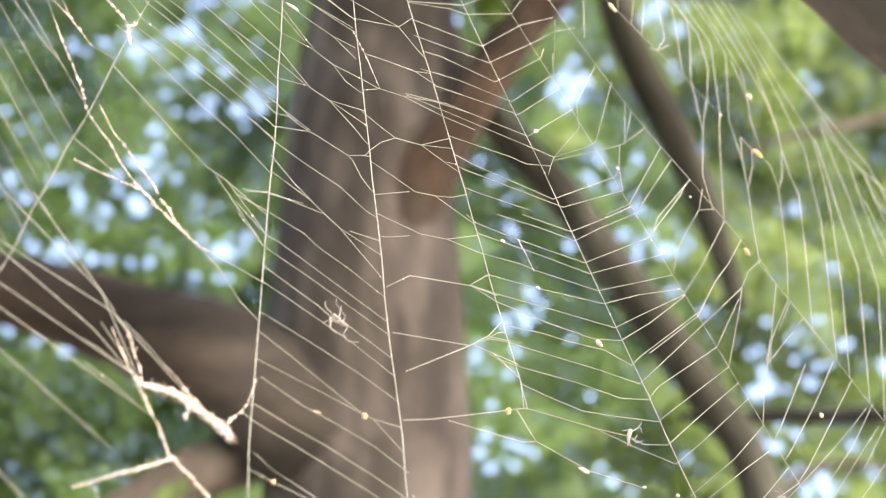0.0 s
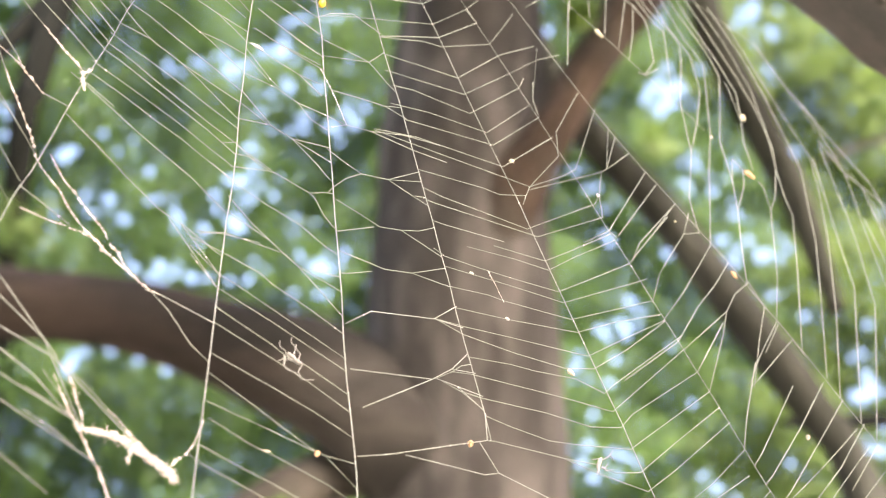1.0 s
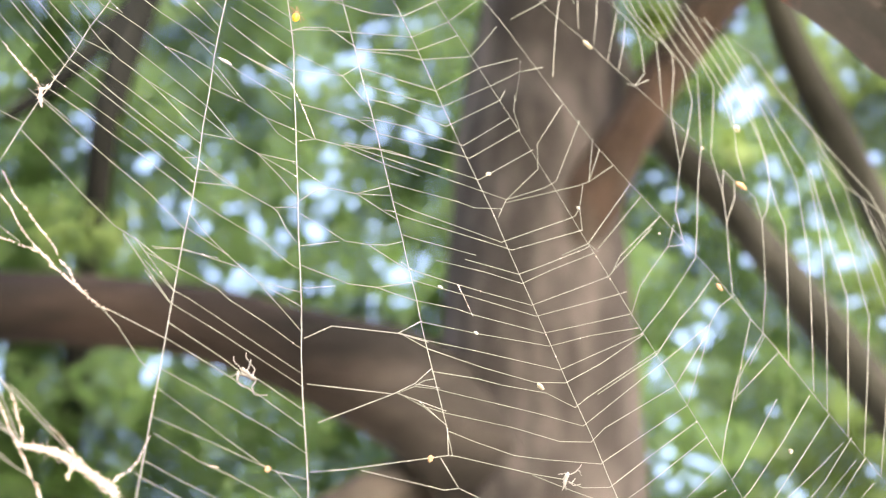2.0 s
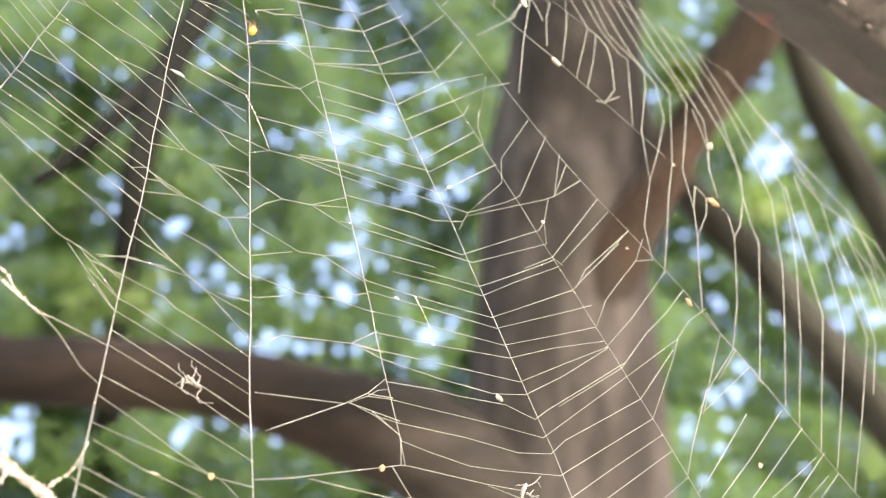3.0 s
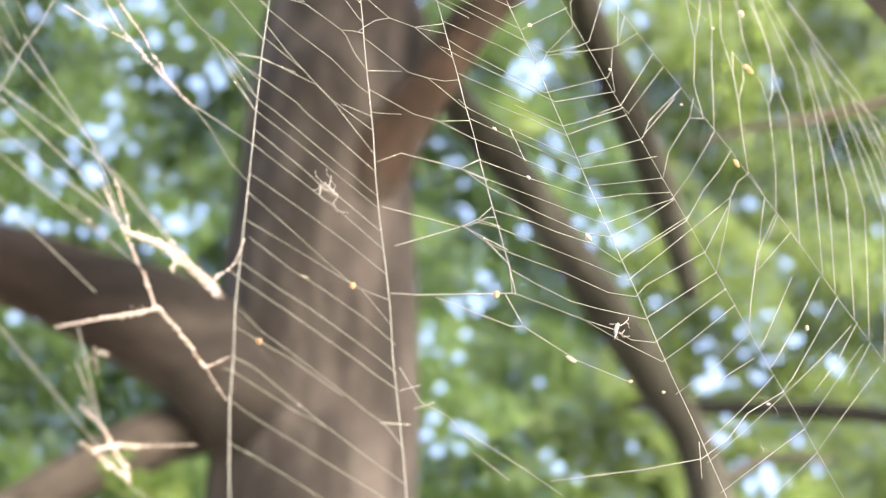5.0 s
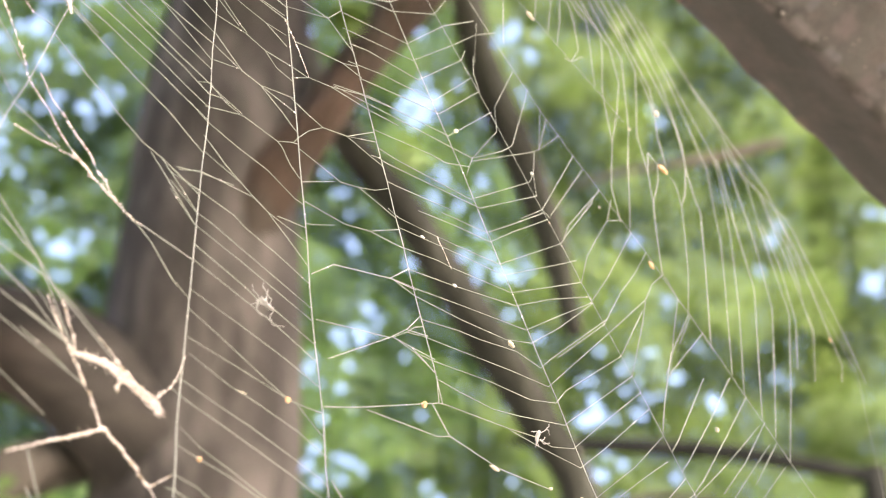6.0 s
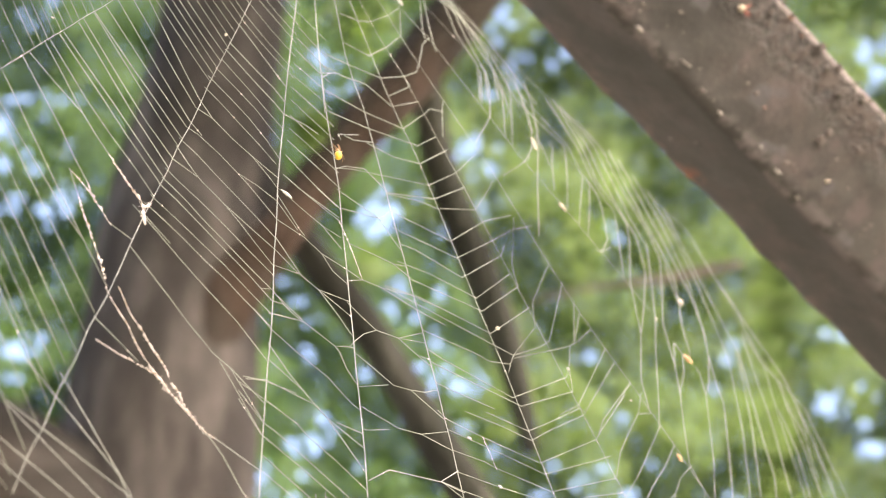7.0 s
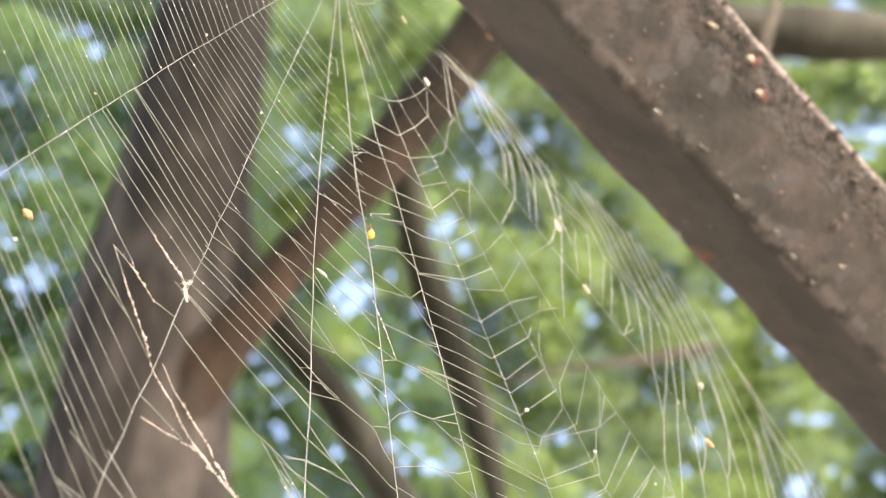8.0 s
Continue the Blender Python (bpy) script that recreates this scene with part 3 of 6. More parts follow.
def rail():
    m, nt, b = material("weathered_brown_rail")

    def band(axis, lo, hi):
        """0 to 1 across the distance lo to hi along an axis of the rail."""
        co = nt.nodes.new("ShaderNodeTexCoord")
        dot = nt.nodes.new("ShaderNodeVectorMath")
        dot.operation = "DOT_PRODUCT"
        dot.inputs[1].default_value = axis
        nt.links.new(co.outputs["Object"], dot.inputs[0])
        rng_ = node(nt, "ShaderNodeMapRange")
        rng_.interpolation_type = "SMOOTHSTEP"
        rng_.inputs["From Min"].default_value, rng_.inputs["From Max"].default_value = lo, hi
        nt.links.new(dot.outputs["Value"], rng_.inputs["Value"])
        return rng_.outputs["Result"]

    def times(p, q):
        mt = nt.nodes.new("ShaderNodeMath")
        mt.operation = "MULTIPLY"
        nt.links.new(p, mt.inputs[0])
        nt.links.new(q, mt.inputs[1])
        return mt.outputs[0]
    sd, un = Vector(RAIL_SIDE), Vector(RAIL_UNDER)
    wide = sd.length
    sn = sd.normalized()
    base = ramp(nt, noise_fac(nt, 26, 3, 0.5), [(0.36, (0.024, 0.0212, 0.0188)), (0.5, (0.035, 0.0312, 0.0278)), (0.62, (0.046, 0.0418, 0.0375))])
    pink = ramp(nt, noise_fac(nt, 60, 4, 0.55), [(0.52, (0, 0, 0)), (0.62, (1, 1, 1))])
    face = band(sn, -0.004, 0.004)
    blotch = ramp(nt, noise_fac(nt, 48, 5, 0.65), [(0.45, (0, 0, 0)), (0.66, (0.8, 0.8, 0.8))])
    base = mixed(nt, blotch, base, (0.056, 0.04141, 0.03808))
    lower = band(un.normalized(), un.length - 0.009, un.length - 0.001)
    chips = ramp(nt, noise_fac(nt, 120, 4, 0.6), [(0.50, (0, 0, 0)), (0.57, (1, 1, 1))])
    base = mixed(nt, times(lower, chips), base, (0.09, 0.0606, 0.05376))
    col = mixed(nt, times(pink, face), base, (0.056, 0.04293, 0.042))
    worn = ramp(nt, noise_fac(nt, 34, 4, 0.6), [(0.40, (1, 1, 1)), (0.50, (0, 0, 0))])
    col = mixed(nt, times(worn, face), col, (0.021, 0.0188, 0.0168))
    dull = ramp(nt, noise_fac(nt, 21, 3, 0.5), [(0.52, (0, 0, 0)), (0.60, (1, 1, 1))])
    col = mixed(nt, times(dull, face), col, (0.05, 0.0462, 0.0425))
    pale = ramp(nt, noise_fac(nt, 75, 2, 0.4), [(0.60, (0, 0, 0)), (0.66, (1, 1, 1))])
    col = mixed(nt, times(pale, face), col, (0.056, 0.05151, 0.05432))
    scab = ramp(nt, noise_fac(nt, 130, 4, 0.6), [(0.32, (1, 1, 1)), (0.38, (0, 0, 0))])
    col = mixed(nt, times(scab, face), col, (0.02, 0.01616, 0.01568))
    fine = noise_fac(nt, 330, 4, 0.7)
    col = mixed(nt, 0.45, col, ramp(nt, fine, [(0.34, (0.62, 0.6, 0.58)), (0.5, (1, 1, 1)), (0.7, (1.25, 1.22, 1.18))]), "MULTIPLY")
    grit_band = band(sn, wide * 0.52, wide * 0.85)
    crust = ramp(nt, noise_fac(nt, 260, 5, 0.65), [(0.42, (0, 0, 0)), (0.56, (1, 1, 1))])
    col = mixed(nt, times(grit_band, crust), col, (0.085, 0.06868, 0.06272))
    # worn, paler flakes along the ridge; the upper edge's sunlit gleam is painted pale
    ridge_a, ridge_b = band(sn, 0.0075, 0.0005), band(un.normalized(), 0.004, 0.0005)
    flake = ramp(nt, noise_fac(nt, 95, 4, 0.6), [(0.46, (0, 0, 0)), (0.58, (1, 1, 1))])
    col = mixed(nt, times(times(ridge_a, ridge_b), flake), col, (0.105, 0.0909, 0.0896))
    sunlit_rim = band(sn, wide - 0.0034, wide - 0.0024)
    col = mixed(nt, sunlit_rim, col, ramp(nt, noise_fac(nt, 70, 4, 0.6), [(0.38, (0.13, 0.105, 0.095)), (0.52, (0.24, 0.2, 0.188))]))
    co = nt.nodes.new("ShaderNodeTexCoord")
    gap = nt.nodes.new("ShaderNodeVectorMath")
    gap.operation = "DISTANCE"
    gap.inputs[1].default_value = (0.0116, 0.0455, -0.0024)
    nt.links.new(co.outputs["Object"], gap.inputs[0])
    near = node(nt, "ShaderNodeMapRange")
    near.inputs["From Min"].default_value, near.inputs["From Max"].default_value = 0.0075, 0.002
    nt.links.new(gap.outputs["Value"], near.inputs["Value"])
    rust = ramp(nt, noise_fac(nt, 160, 5, 0.7), [(0.42, (0, 0, 0)), (0.54, (1, 1, 1))])
    col = mixed(nt, times(near.outputs["Result"], rust), col, (0.17, 0.050, 0.022))
    nt.links.new(col, b.inputs["Base Color"])
    b.inputs["Roughness"].default_value = 0.6
    rough_h = mixed(nt, grit_band, mixed(nt, 0.12, (0.5, 0.5, 0.5), fine), crust)
    bump(nt, b, rough_h, 0.9, 0.0016)
    A, d, side, under = Vector(RAIL_A), Vector(RAIL_DIR), Vector(RAIL_SIDE), Vector(RAIL_UNDER)
    t = thing("rail", "weathered brown slanting rail with rust and grit", "rail", A)
    # section: ridge corner, lit face, far edge, back, underside edge, rounded at the corners
    corners = [Vector((0, 0, 0)), side, side + under, under]
    sec = []
    for i, c in enumerate(corners):
        to, fro = (corners[(i + 1) % 4] - c).normalized(), (corners[i - 1] - c).normalized()
        r = (0.0030, 0.0026, 0.0014, 0.0022)[i]
        a, e = c + fro * r, c + to * r
        for k in range(4):
            w = k / 3
            sec.append((1 - w) ** 2 * a + 2 * w * (1 - w) * c + w * w * e)
        nxt = corners[(i + 1) % 4] - to * r
        for k in range(1, 18):
            sec.append(e.lerp(nxt, k / 18))
    n, length = 520, 0.95
    verts, faces, q = [], [], len(sec)
    mid = (side + under) * 0.5
    for i in range(n + 1):
        p = d * (length * (i / n - 0.55))
        for s in sec:
            o = p + s
            lift = 0.0005 * noise.noise(o * 90) + 0.0006 * noise.noise(o * 25)
            across = s.dot(side) / side.length_squared
            if 0.62 < across < 0.95:
                lift += 0.0011 * min(1.0, (across - 0.62) * 5) * max(0.0, noise.noise(o * 330) + 0.35 * noise.noise(o * 760))
            if s.dot(under) > 0.9 * under.length_squared:
                lift += 0.0012 * noise.noise(o * 60)
            verts.append(o + (s - mid).normalized() * lift)
    for i in range(n):
        for k in range(q):
            j = (k + 1) % q
            faces.append((i * q + k, (i + 1) * q + k, (i + 1) * q + j, i * q + j))
    faces.append(tuple(range(q)))
    faces.append(tuple(range(n * q + q - 1, n * q - 1, -1)))
    link_mesh("bar", verts, faces, m, t)
    # a post out of view carries the rail down to the ground
    foot = d * (length * 0.44) + mid
    post_v, post_f = tube([foot, foot + Vector((0.01, 0, -0.9)), Vector((foot.x, foot.y, -A.z - 0.05))], [0.022, 0.022, 0.025], 12)
    link_mesh("post", post_v, post_f, m, t)
    # grit and flakes stuck along the lit face
    rng = random.Random(5)
    gv, gf = [], []
    face_n = d.cross(side).normalized()
    if face_n.dot(A - Vector((0, 0, 1.5))) > 0:
        face_n = -face_n
    for _ in range(900):
        s, u = rng.uniform(-0.3, 0.25), 1 - abs(rng.gauss(0, 0.17)) if rng.random() < 0.75 else rng.random()
        if not 0.04 < u < 0.98:
            continue
        c = d * s + side * u + face_n * 0.0003
        r = rng.uniform(0.0003, 0.0009) * (2.0 if rng.random() < 0.2 else 1)
        base = len(gv)
        for w in (Vector((1, 0, 0)), Vector((-1, 0, 0)), Vector((0, 1, 0)), Vector((0, -1, 0)), Vector((0, 0, 1)), Vector((0, 0, -1))):
            gv.append(c + (w - face_n * (w.dot(face_n) * 0.55)) * r * rng.uniform(0.6, 1.6))
        for f in ((0, 2, 4), (2, 1, 4), (1, 3, 4), (3, 0, 4), (2, 0, 5), (1, 2, 5), (3, 1, 5), (0, 3, 5)):
            gf.append(tuple(base + k for k in f))
    gm = plain("grit", (0.1, 0.083, 0.075), 0.9)
    tagged(link_mesh("grit", gv, gf, gm, t, "specks of dirt on the rail", smooth=False), kind="stuff")
    return t


rail()


# ---- the web: hub, radials and capture threads in its own plane ----
HUB = Vector((-0.0452, 0.4852, 1.8746))
AX, AY, AZ = Vector((0.78224, 0.62298, 0.00000)), Vector((-0.18789, 0.23593, 0.95343)), Vector((0.59397, -0.74582, 0.30160))
WEB_FRAME = Matrix.Translation(HUB) @ Matrix((AX, AY, AZ)).transposed().to_4x4()
web = thing("spider_web", "large white orb web with torn and tangled threads", "spider web")
web.matrix_basis = WEB_FRAME
rnd = random.Random(3)


def spot(r, a, lift=0.0):
    """A point of the web: r in millimetres from the hub, a in degrees from straight down."""
    return Vector((math.sin(radians(a)) * r, -math.cos(radians(a)) * r, lift)) * 0.001


ALL_PATHS = []


def thread(name, pts, rad, label="", mat=None, sides=5):
    v, f = tube(pts, [rad * 0.001 * (0.8 if Vector(p).length < 0.045 else 1.0) for p in pts], sides)
    ALL_PATHS.append(pts)
    return link_mesh(name, v, f, mat or SILK, web, label)


# radial threads: angle, first and last radius, half thickness
RADIALS = [(-55, 10, 260, 0.08), (-41.8, 10, 262, 0.08), (-29.2, 12, 275, 0.09), (-17.8, 8, 312, 0.125), (-9.5, 8, 300, 0.13), (0.0, 8, 224, 0.11),
           (11.5, 8, 275, 0.10), (22.2, 8, 285, 0.07), (35.2, 8, 285, 0.075), (50.3, 8, 150, 0.075), (62.3, 8, 115, 0.04), (73.4, 8, 80, 0.035)]
# where a slack radial wanders: radius and angle along it
WANDER = {
    -17.8: [(60, -19.0), (100, -18.9), (138, -18.4), (178, -17.8), (248, -17.5), (266, -17.45), (287, -17.2), (296, -17.0), (312, -16.7)],
    -9.5: [(19, -15.9), (55, -12.4), (77, -11.8), (100, -10.5), (117, -9.6), (300, -9.3)],
    0.0: [(20, -5.0), (51, -3.2), (69, -3.4), (82, -1.1), (105, -0.5), (140, 0.0), (224, 0.0)],
    11.5: [(20, 3.0), (49, 6.7), (67, 8.0), (83, 9.6), (93, 10.8), (125, 11.2), (150, 11.6), (275, 11.6)],
    22.2: [(20, 10.0), (47, 13.8), (63, 19.2), (75, 20.0), (97, 21.3), (120, 22.0), (160, 22.2), (285, 22.3)],
    35.2: [(20, 27.0), (43, 28.5), (73, 32.2), (91, 34.0), (121, 33.4), (141, 33.8), (158, 34.9), (178, 35.8), (200, 36.1), (285, 36.3)],
    50.3: [(20, 38.0), (41, 42.5), (52, 47.0), (95, 47.8), (111, 49.2), (137, 50.2), (150, 50.3)],
    -29.2: [(12, -29.4), (275, -29.0)], -41.8: [(10, -42.2), (262, -41.5)],
}
for a, r0, r1, rad in RADIALS:
    n = 26
    way = WANDER.get(a, [(r0, a), (r1, a)])
    run = [r0 + (r1 - r0) * k / n for k in range(n + 1)]
    thread("radial_thread", [spot(r, float(np.interp(r, *zip(*way))) + rnd.uniform(-0.08, 0.08)) for r in run], rad, "thick glinting radial thread" if rad > 0.1 else "fine radial thread")


# capture threads between neighbouring radials: radii on the one and on the other, in millimetres
def capture(a0, a1, left, right):
    for r0, r1 in zip(left, right):
        p, q = spot(r0, a0 + rnd.uniform(-0.15, 0.15)), spot(r1, a1 + rnd.uniform(-0.15, 0.15))
        bow = Vector((rnd.uniform(-0.2, 0.2), rnd.uniform(-0.35, 0.05), rnd.uniform(-0.2, 0.2))) * 0.001
        pts = [p.lerp(q, w) + bow * (4 * w * (1 - w)) for w in (0, 0.25, 0.5, 0.75, 1.0)]
        thread("spiral_thread", pts, rnd.uniform(0.072, 0.104) * (0.88 if a0 < -20 else 1.0 if a0 < 20 else 1.1 if a0 < 30 else 1.15 if a0 < 45 else 1.25), mat=SILK_FINE)


capture(-55, -41.8,
        [38.4, 42.2, 46.1, 50, 53.9, 57.8, 60.8, 65.5, 70.6, 73.3, 76.2, 79.8, 83.4, 86.9, 90, 93.2, 96.3, 99.5, 102.6, 106.8, 111.1, 114.4, 118.6, 121.8, 124.8, 129.2, 132.3, 136.3, 139.5, 142.9, 145.3, 148.3, 151.6, 154.8, 157.6, 162, 167.4, 172.2, 179.5, 184.8, 189.7, 193.6, 197.4, 200.8, 203.3, 208.1, 213.9, 219.8],
        [48, 52, 56, 60, 64, 68, 71.1, 76, 81.2, 84, 87, 90.7, 94.4, 98, 101.2, 104.5, 107.7, 111, 114.2, 118.6, 123, 126.4, 130.7, 134, 137.1, 141.6, 144.8, 149, 152.3, 155.8, 158.2, 161.3, 164.7, 168, 170.9, 175.5, 181, 186, 193.5, 199, 204, 208, 212, 215.5, 218, 223, 229, 235])
capture(-41.8, -29.2,
        [48, 52, 56, 60, 64, 68, 71.1, 76, 81.2, 84, 87, 90.7, 94.4, 98, 101.2, 104.5, 107.7, 111, 114.2, 186, 193.5, 199, 204, 208, 212, 215.5, 218, 223, 229, 235],
        [48.2, 52.7, 57.2, 61.6, 66.1, 70.6, 74.1, 79.6, 85.4, 88.5, 91.9, 96, 100.2, 104.2, 107.8, 111.5, 115.1, 118.8, 122.3, 210.5, 219.9, 226.8, 233, 238, 243, 247.4, 250.5, 256.8, 264.2, 271.8])
capture(-29.2, -17.8,
        [48.2, 52.7, 57.2, 61.6, 66.1, 70.6, 74.1, 79.6, 85.4, 88.5],
        [51.2, 55.7, 60.3, 64.7, 69.3, 73.8, 77.3, 82.9, 88.8, 91.9])
capture(-17.8, -9.5,
        [64, 70, 75, 80, 86, 91, 96, 101, 107, 112, 116.9, 122.7, 130.2],
        [66, 73, 78, 82, 87, 92, 98, 103, 109, 114, 119.4, 126.7, 131.1])
capture(11.5, 22.2,
        [251, 255, 262, 270],
        [234, 239, 248, 254])
capture(22.2, 35.2,
        [239, 248, 254],
        [230.7, 236, 243])


# the outer threads run through the slack radials with a kink at each
def meet(end, following, reach=5.0):
    """The point where a thread, carried on a little, meets a radial; nothing if none is near."""
    r, a = end
    for base, r0, r1, _ in RADIALS:
        w = float(np.interp(r, *zip(*WANDER.get(base, [(r0, base), (r1, base)]))))
        off = radians(w - a) * r
        if r < r1 and 0.3 < abs(off) < reach and (w - a) * (a - following[1]) > 0:
            slope = (r - following[0]) / (a - following[1])
            return [(r + max(-0.4 * abs(off), min(0.4 * abs(off), slope * (w - a))), w)]
    return []


def spiral(*run):
    if 140 < run[0][0] < 245 and run[0][1] < 12:
        run = meet(run[0], run[1]) + list(run) + meet(run[-1], run[-2])
    elif 205 < run[0][0] and 30 < run[0][1] < 38:
        run = list(run) + meet(run[-1], run[-2], 12.0)
    thread("spiral_thread", [spot(*p) for p in run], rnd.uniform(0.08, 0.105) * (1.25 if run[0][1] > 25 or run[0][0] < 110 else 1.0), mat=SILK_PALE if run[0][1] > 38 else SILK_FINE)


spiral((70, 59.8), (74.9, 48.8))
spiral((71.8, 62.1), (75.5, 55.3), (79.2, 47.7), (83.3, 34.4))
spiral((76.5, 62.4), (79.3, 60.4), (86, 47.8))
spiral((79.9, 68.2), (82.7, 61.8), (89.1, 48))
spiral((82.7, 70.6), (89.2, 63.7), (93.5, 56.9), (95.1, 49.8), (94.7, 47.7))
spiral((87.5, 72.3), (91.1, 67.4), (94.7, 60.4), (96.5, 55.5), (101.6, 46.2), (113, 35.7))
spiral((93.8, 59.5), (99.6, 56.6), (101.7, 55.2))
spiral((98.9, 61.1), (101.1, 61.1), (102, 56.8), (106.5, 50.4))
spiral((83.4, 63.9), (93, 64), (105.1, 65.1), (107.1, 61.1), (108.8, 56.8), (112.4, 50))
spiral((85.6, 67), (96, 66.4), (106.8, 66.1), (113.9, 62.3), (118, 49.5))
spiral((113.9, 62.3), (116.9, 62.3), (119.2, 55.8), (121.9, 49.7))
spiral((116.9, 62.3), (121.3, 61.3), (123.8, 59), (128.2, 53.9), (127.9, 49.8), (125.9, 48.8))
spiral((127.9, 49.8), (130.1, 53.3))
spiral((97, 74), (110.7, 68.4), (117.2, 64.3), (125, 62), (128, 62.2), (131.2, 57.5), (137.5, 50.5))
spiral((101, 75.5), (113.2, 69.6), (120.2, 64.5), (131.7, 62.8), (134.1, 62), (135.9, 58.9), (140.1, 51.1), (146.9, 46.6), (150.6, 44.5), (159.1, 37.8), (168.1, 35))
spiral((104, 75.5), (116, 71), (122.7, 66.5), (129.4, 63.7), (138.3, 61.5), (144, 56.5), (146.9, 50.5), (150.6, 44.5))
spiral((107, 75.2), (119.6, 72.6), (128.5, 67.3), (135.4, 64), (143.1, 62), (145.8, 57.5), (152.1, 50.3), (157.1, 44.8), (164.7, 39.5), (172.4, 35.1))
spiral((111, 75.5), (122.7, 73.9), (132.4, 68.4), (143.2, 65.1), (149.1, 62.3), (152, 55.7), (155.2, 50.9), (163.9, 46.8), (169.7, 43.6), (175.9, 40.1), (185.2, 36.1))
spiral((126.3, 75.3), (136.4, 68.9), (148.4, 64.4), (155.5, 61.7), (158.5, 58.4), (161.6, 54.6), (167.4, 51.5))
spiral((151.2, 62.1), (155.3, 59.8), (158.4, 57.8))
spiral((160.6, 50.1), (164.8, 50))
spiral((163.9, 46.8), (160.6, 50.1))
spiral((164.8, 50), (167.4, 47.7), (169.7, 43.6))
spiral((170, 50.5), (172.1, 50.5), (177, 48.3), (182.3, 44.7), (189.2, 40.7), (197.6, 35.8))
spiral((130.8, 75.1), (142.5, 69.5), (155.5, 64.5), (163.8, 61.3), (170.7, 57.8), (173.8, 54.8), (176.6, 50.5), (177, 48.3))
spiral((173.8, 54.8), (179.3, 51.9), (183.3, 50.6), (192.3, 44), (207.7, 35.9))
spiral((137.5, 74.6), (150.7, 69.2), (160.7, 64.4), (167.6, 59.7), (172.1, 56.2))
spiral((144.7, 74.2), (156.9, 69.3), (165.7, 65.2), (172.8, 61.8), (181.7, 58.2), (187.2, 53.5), (192.4, 50.2), (199.9, 44.9), (216.4, 36.4))
spiral((151.9, 73.4), (169.7, 65.6), (184.4, 61.2), (189.9, 56.6), (195.9, 51.8), (206.8, 44.3), (222.3, 36.1))
spiral((162.5, 73.6), (171.6, 70.5), (174.7, 69.6), (185.2, 67.8), (189.6, 65.6), (198.5, 62.8), (204.1, 59), (208.5, 56.7), (222.4, 51.2), (231.7, 42.9), (242.9, 36.2))
spiral((174.7, 69.6), (190.5, 66.7), (207.7, 64.6), (213.3, 62.7), (219.4, 60.1))
spiral((187.7, 64.1), (194.3, 60.1), (199.7, 57.5), (204.4, 55.2), (216, 49.5), (224.2, 43), (236, 36.4))
spiral((185.4, 61.5), (193.4, 56.1), (198.9, 53.1), (208.4, 49.1), (230.3, 36.2))
spiral((204.8, 63), (209.7, 60.8), (217.5, 59.6), (225.6, 55.5))
spiral((42.5, 73.4), (49.9, 46), (52.2, 43.8))
spiral((43.7, 73.3), (50, 52.9), (56.3, 45.1))
spiral((39, 75.8), (53.4, 74.4), (58.5, 65.4), (68.5, 60.8), (73.8, 48.9))
spiral((40.4, 78.6), (56.1, 77.3), (61.9, 68.4), (71.3, 61.6), (75.7, 52.6))
spiral((42.9, 79.4), (58.6, 77.1), (65.6, 69.8), (74.5, 65.4), (78.6, 57.1))
spiral((46.3, 76.9), (60.9, 75.4), (70.5, 69.9), (78.6, 62.4), (83.7, 56.8))
spiral((49.9, 76.4), (63.2, 73.9), (74.3, 69.9), (83.4, 63.9))
spiral((53.9, 79.2), (66.9, 73.7), (78, 71.1), (85.6, 67), (93.1, 59.1))
spiral((55.1, 79), (70.9, 76), (81.9, 72.1), (93.1, 69.1))
spiral((206.1, 59), (214.8, 56.2), (225, 51.5), (230.8, 46.1))
spiral((208.5, 61.1), (218.4, 57.5), (232.2, 52.6), (237.5, 47.3))
spiral((213.9, 62.4), (222, 60.2), (237.9, 54.6), (245.5, 52.6), (246.5, 50.7))
spiral((187.2, 64.8), (197.8, 63.1), (218.1, 63.3), (244.1, 56.5), (255.7, 53.7))
spiral((160.5, 32.3), (167.5, 24.2), (170.4, 22))
spiral((192.6, 35.9), (199.2, 31.9), (209, 27.5))
spiral((198, 36.1), (202.4, 31.7))
spiral((203.4, 36.1), (207, 29.3), (208.7, 27.1))
spiral((186, 36.3), (192.6, 35.9), (198, 36.1), (203.4, 36.1), (208.8, 36))
spiral((216.6, 35.6), (222.8, 29.3), (230.6, 23.4))
spiral((212.9, 31.9), (219.2, 27.1), (224.6, 23.8))
spiral((223.1, 36.2), (228.3, 29.9), (235.7, 24.1))
spiral((231.1, 36.4), (235.8, 30.6), (240.2, 25.7))
spiral((237.1, 36.1), (241.8, 30.1))
spiral((203.3, 29.7), (215.6, 24.4), (222.2, 22.3))
spiral((197.4, 36), (202.5, 30.7), (207.9, 27.2))
spiral((167.8, 35.1), (166.4, 32.7), (170.4, 28.4), (174.1, 25.4), (181.3, 22.1))
spiral((162.1, 35.9), (166.4, 32.7))
spiral((158.4, 35), (165, 25.4), (169.3, 22.9))
spiral((172, 35.4), (174.5, 32.4), (180.5, 26.8), (186.8, 21.8))
spiral((178.3, 35.8), (181.7, 31.5), (185, 27.5), (192.5, 22.3), (201.8, 14))
spiral((185.3, 36.5), (185.9, 33.4), (188.8, 30.7), (193.8, 28.2), (206.7, 22.3))
spiral((191.1, 29.2), (201.2, 22.3))
spiral((188.8, 30.7), (194.9, 22.3))

